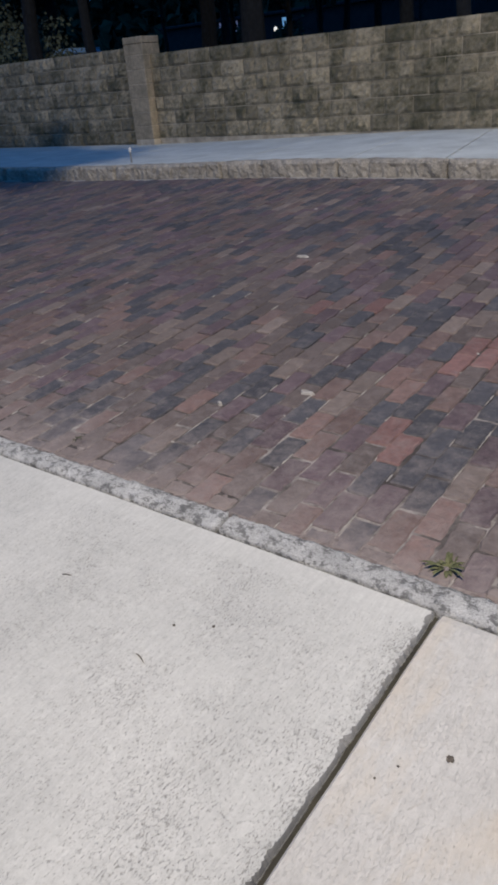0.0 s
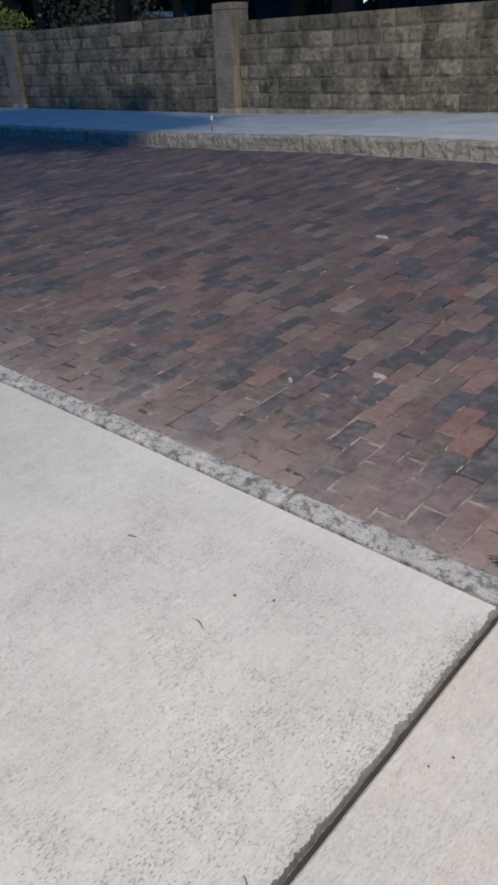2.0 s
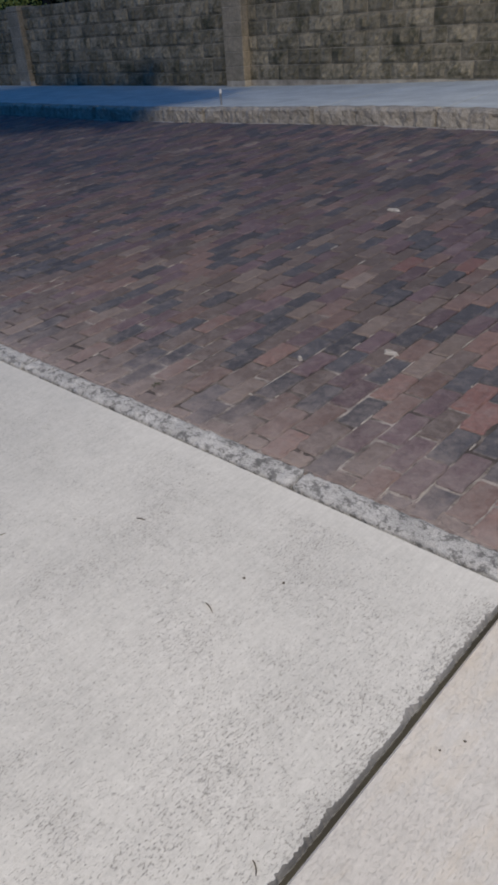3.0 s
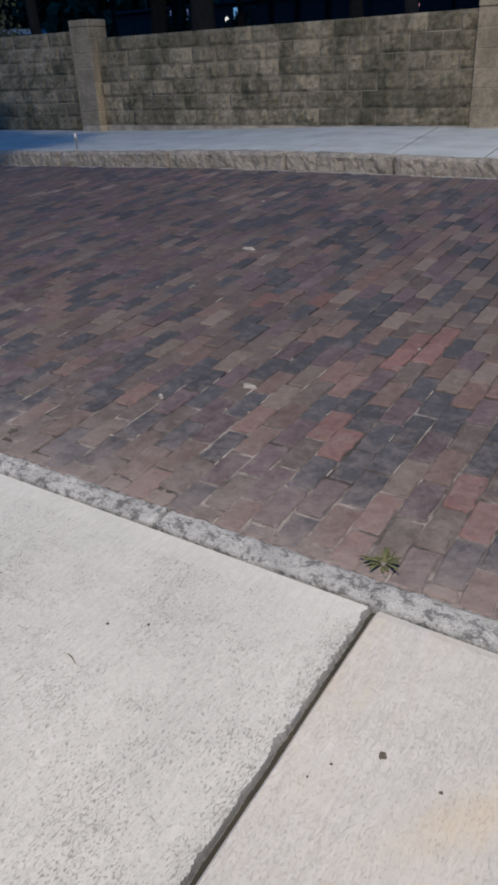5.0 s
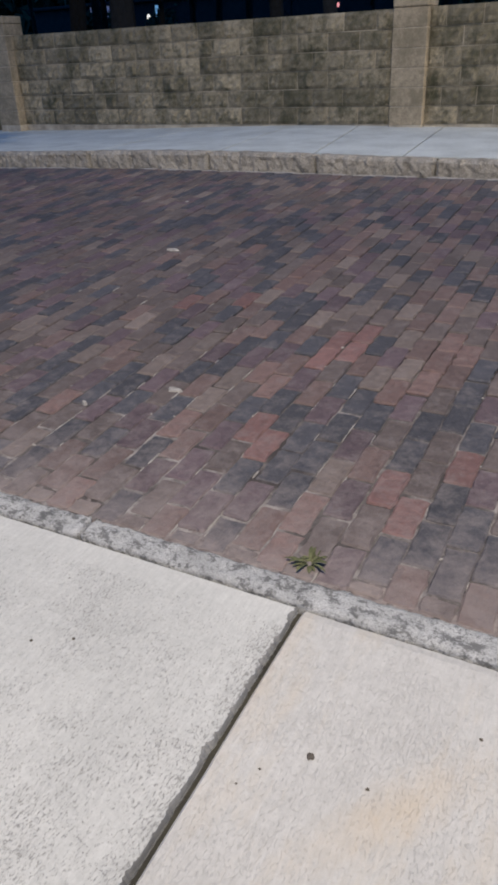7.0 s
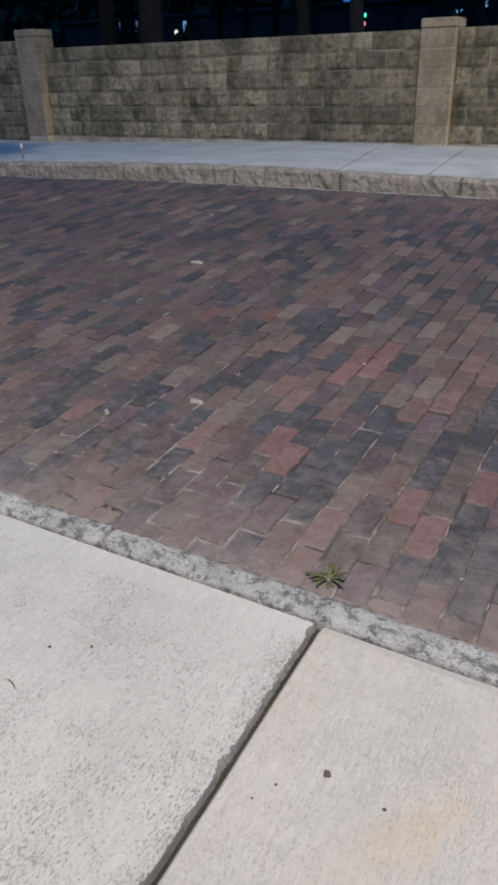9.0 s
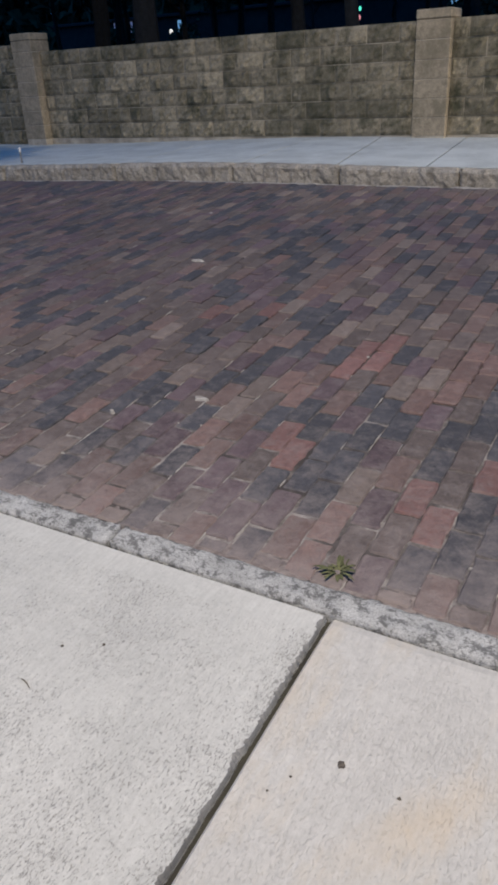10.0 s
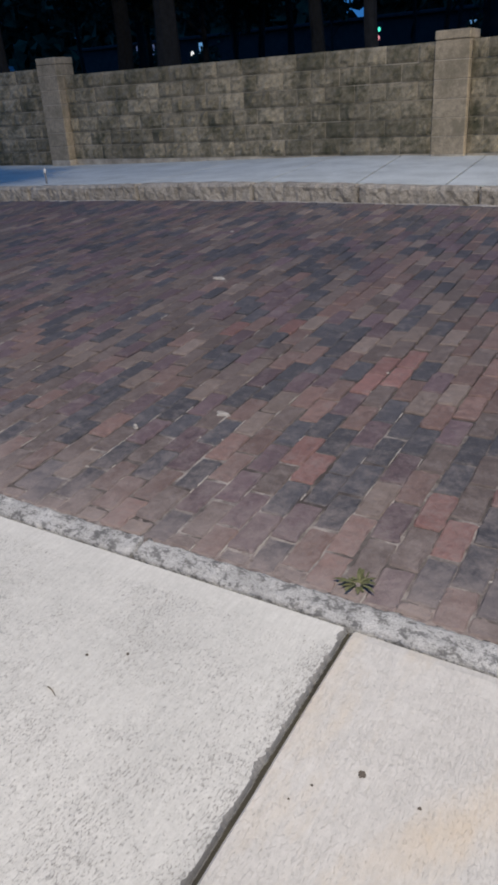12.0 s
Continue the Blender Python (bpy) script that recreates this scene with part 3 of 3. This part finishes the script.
def lamp_post(x, y, z, r, label):
    root = empty("lamp_post", label, "lamp post", "far lamps", place=(x, y, 0.3))
    bm = bmesh.new()
    limb_bm(bm, [(0, 0, -0.05), (0, 0, z * 0.5), (0, 0, z)], [0.07, 0.06, 0.05], 8)
    part("post", bm, DARK_PAINT, root)
    bm = bmesh.new()
    bmesh.ops.create_uvsphere(bm, u_segments=12, v_segments=8, radius=r, matrix=Matrix.Translation((0, 0, z + r * 0.8)) @ Matrix.Diagonal((1, 1, 1.4, 1)))
    part("globe", bm, LAMP_WHITE, root, "small white glowing globe")


for x, z, r in ((-41.0, 4.15, 0.15), (-33.8, 4.2, 0.10), (-28.6, 4.15, 0.11)):
    lamp_post(x * 0.97, 58.2, z, r, "dark lamp post with a small white globe")


def traffic_light():
    root = empty("traffic_light", "traffic signal on a dark pole, showing green", "traffic light", place=(-22.7, 58, 0.3))
    bm = bmesh.new()
    limb_bm(bm, [(0, 0, -0.05), (0, 0, 2.5), (0, 0, 5.0)], [0.08, 0.07, 0.06], 8)
    part("pole", bm, DARK_PAINT, root)
    part("housing", box_bm(-0.22, 0.22, -0.3, -0.06, 3.7, 5.1, 0.03), DARK_PAINT, root)
    for name, z, x, mat in (("green_lens", 4.65, 0.0, GREEN_LENS), ("red_lens", 4.1, -0.05, RED_LENS)):
        bm = bmesh.new()
        bmesh.ops.create_uvsphere(bm, u_segments=12, v_segments=8, radius=0.13, matrix=Matrix.Translation((x, -0.3, z)) @ Matrix.Diagonal((0.8, 0.4, 1.2, 1)))
        part(name, bm, mat, root)


traffic_light()
VAN_PAINT = plain("pale_blue_paint", (0.30, 0.48, 0.66), (0.36, 0.54, 0.72), 1.5, 0.35, 0.0005)
GLASS_DARK = plain("dark_car_glass", (0.02, 0.025, 0.03), (0.03, 0.035, 0.04), 1.0, 0.1, 0.0005)
RUBBER = plain("black_rubber", (0.02, 0.02, 0.02), (0.03, 0.03, 0.03), 20)


def van():
    root = empty("van", "pale blue van parked behind the wall", "van", place=(-20.1, 17.6, 0.42))
    bm = box_bm(-1.0, 2.9, -0.9, 0.9, 0.35, 1.15, 0.12, 2)
    part("body", bm, VAN_PAINT, root)
    bm = box_bm(-0.6, 1.3, -0.84, 0.84, 1.15, 1.85, 0.05, 2)
    part("window", bm, GLASS_DARK, root)
    bm = box_bm(-0.3, 1.0, -0.8, 0.8, 1.86, 2.12, 0.12, 3)
    part("roof", bm, VAN_PAINT, root, "rounded pale blue roof")
    for x in (0.0, 2.1):
        for y in (-0.85, 0.85):
            bm = bmesh.new()
            bmesh.ops.create_cone(bm, cap_ends=True, segments=20, radius1=0.35, radius2=0.35, depth=0.22, matrix=Matrix.Translation((x, y, 0.35)) @ Matrix.Rotation(radians(90), 4, "X"))
            bmesh.ops.bevel(bm, geom=[e for e in bm.edges if len(e.link_faces) == 2 and e.calc_face_angle() > 1], offset=0.04, segments=2, affect="EDGES")
            part("wheel", bm, RUBBER, root)


van()


def shadow_tree():
    """Added on the near pavement, out of the picture: its flat crown shades the far end of the pavement opposite."""
    root = empty("tree", "unseen leafy tree added on the near pavement to cast a shadow", "tree", place=(-7.0, -0.6, road_z(-0.6)))
    bm = bmesh.new()
    limb_bm(bm, [(0, 0, -0.05), (0.05, 0.02, 1.5), (0.0, 0.1, 3.2), (0.5, 0.8, 4.2), (1.2, 1.9, 4.75), (2.0, 2.9, 4.82)], [0.17, 0.13, 0.12, 0.09, 0.05, 0.02], 10)
    limb_bm(bm, [(0.0, 0.1, 3.2), (-0.4, 0.2, 4.2), (-0.5, 0.3, 5.2)], [0.10, 0.07, 0.03], 8)
    part("trunk", bm, BARK, root)
    crown = part("crown", crown_bm((1.95, 0.92, 0.16), 230, 70, 0.15, 61, 0.16), LEAF_DARK, root)
    crown.location = (1.95, 2.95, 4.84)


shadow_tree()

# ---------------------------------------------------------------- small things
def marker_stake():
    root = empty("marker_stake", "short metal stake with a white top, in the far pavement", "stake", place=(-7.0, 6.93, Z_WALK + drop(-7.0)))
    bm = bmesh.new()
    limb_bm(bm, [(0, 0, -0.02), (0.002, 0, 0.06), (0.0, 0, 0.13)], [0.012, 0.009, 0.011], 10)
    part("stem", bm, plain("dull_metal", (0.12, 0.12, 0.12), (0.2, 0.2, 0.2), 40, 0.5), root)
    bm = bmesh.new()
    limb_bm(bm, [(0, 0, 0.128), (0, 0, 0.16), (0, 0, 0.18)], [0.015, 0.017, 0.011], 10)
    part("cap", bm, plain("white_plastic", (0.5, 0.5, 0.5), (0.62, 0.62, 0.62), 30, 0.5), root, "white cap")


marker_stake()


def weed(x, y, radius, count, seed, label, mat):
    root = empty("weed", label, "weed", place=(x, y, road_z(y) - 0.008))
    r = random.Random(seed)
    for k in range(count):
        bm = bmesh.new()
        a = 6.283 * k / count + r.uniform(-0.25, 0.25)
        l, w = radius * r.uniform(0.45, 1.15), radius * r.uniform(0.055, 0.10)
        d, side = Vector((math.cos(a), math.sin(a), 0)), Vector((-math.sin(a), math.cos(a), 0))
        rise = r.uniform(0.3, 0.9)
        rows = []
        for t, f in ((0, 0.25), (0.3, 0.8), (0.6, 1.0), (0.85, 0.6), (1.0, 0.06)):
            c = d * l * t + Vector((0, 0, l * rise * (t - 0.75 * t * t) * 1.4 + 0.004))
            rows.append([bm.verts.new(c - side * w * f), bm.verts.new(c - Vector((0, 0, w * 0.3 * f))), bm.verts.new(c + side * w * f)])
        for p, q in zip(rows, rows[1:]):
            for i in range(2):
                bm.faces.new((p[i], p[i + 1], q[i + 1], q[i]))
        part("leaf", bm, mat, root)


weed(-0.584, 1.618, 0.072, 16, 4, "small green weed growing between bricks by the kerb", WEED)
weed(-0.575, 1.650, 0.040, 8, 9, "small green weed growing between bricks by the kerb", WEED)
weed(-2.22, 1.68, 0.035, 9, 5, "tiny dark tuft growing between bricks", plain("dull_moss", (0.05, 0.055, 0.03), (0.10, 0.10, 0.06), 30))


def twig_mesh(length, bend):
    bm = bmesh.new()
    pts = [(length * (t - 0.5), bend * length * math.sin(t * 3.14), 0.0025 + 0.001 * math.sin(t * 7)) for t in (0, 0.25, 0.5, 0.75, 1)]
    limb_bm(bm, pts, [0.0012, 0.0018, 0.0016, 0.0014, 0.0007], 6)
    bmesh.ops.rotate(bm, verts=bm.verts, cent=(0, 0, 0), matrix=Matrix.Rotation(SLOPE, 3, "X"))
    return mesh_from("twig", bm, TWIG)


def place_twig(x, y, length, turn, bend):
    ob = new("twig", twig_mesh(length, bend))
    ob.matrix_basis = pose(x, y, road_z(y), 0, 0, turn)
    tagged(ob, "thin dry dark twig lying on the concrete", "twig", "twigs on the pavement")


def debris(x, y, size, label, name, seed):
    bm = bmesh.new()
    bmesh.ops.create_icosphere(bm, subdivisions=2, radius=size)
    for v in bm.verts:
        v.co *= 1 + 0.6 * noise.noise(v.co * (1.6 / size) + Vector((seed, 0, 0)))
        v.co.z = v.co.z * 0.35 + size * 0.2
    ob = new(name, mesh_from(name, bm, TWIG))
    ob.location = (x, y, road_z(y))
    tagged(ob, label, name.replace("_", " "), "litter on the pavement")


debris(-0.335, 1.05, 0.0085, "crumpled dark dead leaf scrap on the concrete", "dead_leaf", 1)
debris(-0.2, 1.03, 0.004, "small black seed lying on the concrete", "seed", 2)
debris(-1.03, 1.11, 0.0045, "small black seed lying on the concrete", "seed", 3)
debris(-1.13, 1.06, 0.0045, "small dark seed lying on the concrete", "seed", 4)
debris(-0.42, 0.98, 0.003, "small black seed lying on the concrete", "seed", 5)
debris(-0.45, 0.93, 0.0028, "small black seed lying on the concrete", "seed", 6)
debris(-0.02, 1.24, 0.004, "small black seed lying on the concrete", "seed", 7)
place_twig(-1.127, 0.922, 0.044, -20, 0.06)
place_twig(-1.571, 1.059, 0.031, 21, 0.05)
place_twig(-1.884, 0.728, 0.067, 84, 0.08)
place_twig(-0.588, 0.509, 0.03, -37, 0.1)

# ---------------------------------------------------------------- brick street
COL, LONG = 0.0978, 0.217
SLATE, BROWN, RUST, PLUM, TAN, RED = (0.066, 0.064, 0.072), (0.118, 0.092, 0.083), (0.150, 0.102, 0.090), (0.114, 0.080, 0.087), (0.176, 0.138, 0.119), (0.192, 0.105, 0.094)
TONES = [(SLATE, 24), (BROWN, 38), (RUST, 19), (PLUM, 18), (TAN, 6)]
RUSTY = (0.172, 0.110, 0.096)
# bricks that stand out of the rest by their colour
RED_ONES = [(-2.08, 3.32), (-1.78, 3.45), (-1.09, 2.3), (-1.0, 2.2), (-1.07, 2.95), (-1.07, 3.16), (-0.987, 3.134), (-0.49, 2.05), (-0.41, 1.96), (-0.31, 2.31)]
RUSTY_ONES = [(-0.593, 3.068), (-0.491, 3.12), (-0.588, 3.293), (-0.687, 3.007), (-0.597, 2.865), (-0.72, 2.795), (-2.151, 4.408), (-1.661, 3.795), (-1.622, 3.906), (-1.2, 2.67), (-1.28, 2.8), (-1.07, 1.67), (-0.79, 1.74), (-0.72, 1.67), (-0.33, 1.60), (-2.48, 2.26), (-1.98, 2.12), (-1.47, 1.72), (-1.38, 2.08), (-0.70, 1.85), (-1.235, 3.386)]
DARK_ONES = [(-1.62, 2.63), (-1.55, 2.53), (-2.13, 2.29), (-1.79, 1.99), (-0.79, 1.96), (-0.89, 1.97), (-0.5, 2.3), (-0.77, 2.64), (-0.88, 2.6), (-0.42, 1.77), (-0.31, 1.85), (-0.31, 2.06), (-0.2, 1.74), (-0.2, 1.95), (-1.2, 2.38), (-1.08, 2.51), (-0.92, 3.12), (-0.47, 2.44), (-0.75, 2.4), (-1.36, 3.08), (-1.75, 4.4)]
PALE_ONES = [(-2.14, 2.94), (-2.34, 2.72), (-2.72, 2.91), (-1.08, 3.61), (-1.19, 3.5), (-1.27, 3.84), (-1.07, 4.06), (-0.88, 3.62), (-0.79, 3.31), (-1.27, 3.41), (-1.37, 2.41), (-2.46, 3.9), (-0.79, 2.86), (-0.69, 2.96), (-1.9, 1.8), (-1.65, 3.6), (-0.577, 3.7), (-1.475, 3.73), (-1.154, 3.49)]
brng = random.Random(11)


def tone(x, y):
    c = None
    for some, own in ((RED_ONES, RED), (RUSTY_ONES, RUSTY), (DARK_ONES, SLATE), (PALE_ONES, TAN)):
        if any(abs(x - a) < COL * 0.5 and abs(y - b) < LONG * 0.5 for a, b in some):
            c = own
    if c is None:
        # neighbours tend to share a firing: a slow drift picks the mix. Slate and plum grow commoner to the right, and
        # far off to paint in bluish sky light
        drift = noise.noise((x * 1.3, y * 1.3, 4)) + 0.35 * min(1.0, max(0.0, (y - 3.8) / 1.5)) + 0.45 * min(1.0, max(0.0, (x + 1.0) / 0.6))
        weights = [w * (1 + (0.7 * drift if n in (0, 3) else -0.5 * drift)) for n, (_, w) in enumerate(TONES)]
        c = brng.choices([t for t, _ in TONES], weights)[0]
    s = brng.uniform(0.84, 1.2)
    return tuple(v * s for v in c)


def brick_bm(bm, cx, cy, cz, w, l, seed, slope, fine):
    """One tumbled paver: wavering sides, blunt corners, a tilted and slightly hollow top, low skirt. Returns its number of vertices."""
    hw, hl = w / 2, l / 2
    r = min(0.005 + 0.014 * abs(noise.noise((seed, 1, 0))), hw * 0.6, hl * 0.6)
    corner = ((1, 1, 0), (-1, 1, 90), (-1, -1, 180), (1, -1, 270))
    plan = []
    for n, (sx, sy, turn) in enumerate(corner):
        q = r * (1 + 0.7 * noise.noise((seed * 1.7, n * 3.3, 8)))
        for t in (8, 45, 82) if fine else (20, 70):
            a = radians(turn + t)
            plan.append((sx * (hw - q) + math.cos(a) * q, sy * (hl - q) + math.sin(a) * q))
        if fine:
            nx, ny, _ = corner[(n + 1) % 4]
            for f in ((0.3, 0.7) if n % 2 == 0 else (0.17, 0.34, 0.5, 0.67, 0.83)):
                plan.append((sx * hw * (1 - f) + nx * hw * f, sy * hl * (1 - f) + ny * hl * f))
    rough = 0.0085 if fine else 0.006
    plan = [(x + rough * noise.noise((x * 48 + seed * 7, y * 48, 3)), y + rough * noise.noise((x * 48, y * 48 + seed * 5, 6))) for x, y in plan]
    spin = 0.028 * noise.noise((seed, 2, 12))
    tilt_x, tilt_y = 0.05 * noise.noise((seed, 5, 1)), 0.025 * noise.noise((seed, 9, 1))
    rings = []
    n = len(plan)
    for inset, drop in ((0.0, 0.026), (0.0005, 0.0055), (0.006, 0.0)):
        ring = []
        for i, (x, y) in enumerate(plan):
            px, py = x * (1 - inset / hw), y * (1 - inset / hl)
            px, py = px - spin * py, py + spin * px
            chip = 0.0028 * noise.noise((px * 60 + seed, py * 60, 4)) if drop < 0.01 else 0.0
            ring.append(bm.verts.new((cx + px, cy + py, cz - drop + chip + px * tilt_x + py * tilt_y + slope * py)))
        rings.append(ring)
    for a, b in zip(rings, rings[1:]):
        for i in range(n):
            k = (i + 1) % n
            bm.faces.new((a[i], a[k], b[k], b[i]))
    bm.faces.new(rings[-1])
    return 3 * n


road = empty("road", "worn red, brown and blue-grey brick street", "road", kind="structure")
bm = bmesh.new()
bed = [[bm.verts.new((x, y, road_z(y, x) - 0.0058 - 0.0062 * min(1.0, max(0.0, (y - 2.1) / 1.0)))) for x in np.linspace(X_LEFT, X_RIGHT, 60)] for y in np.linspace(Y_GUTTER - 0.002, Y_KERB + 0.05, 48)]
for a, b in zip(bed, bed[1:]):
    for i in range(59):
        bm.faces.new((a[i], a[i + 1], b[i + 1], b[i]))
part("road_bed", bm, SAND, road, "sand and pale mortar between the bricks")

near_spots, far_spots = [], []
c0 = int((X_LEFT + 0.255) / COL)
for c in range(c0, int((X_RIGHT + 0.255) / COL)):
    cx = -0.255 + COL * (c + 0.5)
    y = 1.945 + (0.112 if c % 2 == 0 else 0.0) - LONG * 3 + brng.uniform(-0.012, 0.012)
    while y < Y_KERB - 0.02:
        a, b = max(y, Y_GUTTER + 0.004), min(y + LONG, Y_KERB - 0.03)
        y += LONG + brng.uniform(-0.003, 0.003)
        if b - a < 0.04:
            continue
        spot = (cx + brng.uniform(-0.005, 0.005), (a + b) / 2, COL - 0.0005 - brng.uniform(0, 0.0035), b - a - 0.006 - brng.uniform(0, 0.009))
        (near_spots if -2.3 < cx < 0.35 and b < 3.9 else far_spots).append(spot)

bm = bmesh.new()
tones = []
for i, (x, y, w, l) in enumerate(far_spots):
    tones += [tone(x, y)] * brick_bm(bm, x, y, road_z(y, x) + brng.uniform(-0.004, 0.003), w, l, i * 1.37, SLOPE, y < 4.2 and x > -6)
far = part("bricks", bm, BRICK_JOINED, road)
tagged(far, "worn bricks of the street's farther part", kind="stuff")
attr = far.data.color_attributes.new("tone", "FLOAT_COLOR", "POINT")
attr.data.foreach_set("color", np.array([(*t, 1.0) for t in tones], dtype=np.float32).ravel())

for i, (x, y, w, l) in enumerate(near_spots):
    bm = bmesh.new()
    brick_bm(bm, 0, 0, 0, w, l, i * 2.11 + 500, SLOPE, True)
    ob = part("brick", bm, BRICK, road)
    ob.location = (x, y, road_z(y, x) + brng.uniform(-0.003, 0.003))
    ob.color = (*tone(x, y), 1)


def crumbs():
    """Pale mortar left in the joints and against both kerbs."""
    r = random.Random(31)
    bm = bmesh.new()

    def scab(x, y, w, l, h):
        n = 9
        ring = []
        for i in range(n):
            a = 6.283 * i / n
            q = r.uniform(0.6, 1.15)
            px, py = x + math.cos(a) * w * q, y + math.sin(a) * l * q
            ring.append((px, py))
        low = [bm.verts.new((px, py, road_z(py, px) - 0.006)) for px, py in ring]
        high = [bm.verts.new((x + (px - x) * 0.7, y + (py - y) * 0.7, road_z(py, px) + h * r.uniform(0.6, 1.2))) for px, py in ring]
        for i in range(n):
            j = (i + 1) % n
            bm.faces.new((low[i], low[j], high[j], high[i]))
        bm.faces.new(high)

    for x, y, w in ((-3.33, 5.38, 0.035), (-2.69, 4.17, 0.05), (-1.55, 2.41, 0.045), (-1.85, 2.18, 0.02)):
        scab(x, y, w, w * 0.55, 0.008)
    for _ in range(260):
        c = round(r.uniform(-60, 4))
        x = -0.255 + COL * c
        y = Y_GUTTER + 0.02 + abs(r.gauss(0, 1.3))
        if y > Y_KERB - 0.1 or noise.noise((x * 1.1, y * 1.1, 9)) < -0.05:
            continue
        scab(x + r.uniform(-0.002, 0.002), y, r.uniform(0.0015, 0.0035), r.uniform(0.012, 0.06), -0.002)
    # bits caught at the short ends of the bricks
    for _ in range(34):
        x, y = r.uniform(-3.6, 0.4), Y_GUTTER + 0.05 + abs(r.gauss(0, 0.9))
        if y < 4.2:
            x = -0.255 + COL * round((x + 0.255) / COL) + r.uniform(-0.01, 0.01)
            scab(x, y, r.uniform(0.003, 0.011), r.uniform(0.002, 0.006), -0.0005)
    x = -9.0
    while x < 2.5:
        l = r.uniform(0.05, 0.3)
        if noise.noise((x * 0.9, 3, 2)) > -0.1 or x > -2.9:
            scab(x, Y_KERB - 0.035 + r.uniform(-0.015, 0.01), l, r.uniform(0.012, 0.03), 0.004)
        x += l * 1.3
    tagged(part("mortar_crumbs", bm, MORTAR, road, "pale mortar in the joints and along the kerb"), kind="stuff")


def gutter_dirt():
    """Sand and grit washed against the near kerb, thinning out over the bricks."""
    bm = bmesh.new()
    nx, ny, x0, x1 = 620, 16, -7.0, 1.6
    rows = []
    for j in range(ny + 1):
        row = []
        for i in range(nx + 1):
            x, f = x0 + (x1 - x0) * i / nx, j / ny
            y = Y_GUTTER - 0.014 + f * 0.30
            h = -0.0042 - 0.008 * f + 0.0035 * noise.noise((x * 5, y * 8, 1)) + 0.0045 * noise.noise((x * 24, y * 24, 2)) + 0.002 * noise.noise((x * 70, y * 70, 5))
            row.append(bm.verts.new((x, y, road_z(y) + max(h, -0.012))))
        rows.append(row)
    for a, b in zip(rows, rows[1:]):
        for i in range(nx):
            bm.faces.new((a[i], a[i + 1], b[i + 1], b[i]))
    tagged(part("gutter_dirt", bm, DIRT, road, "sandy grit lying along the kerb", True), kind="stuff")


DIRT = plain("gutter_grit", (0.125, 0.100, 0.092), (0.27, 0.228, 0.208), 38, 0.95, 0.006)
crumbs()
gutter_dirt()
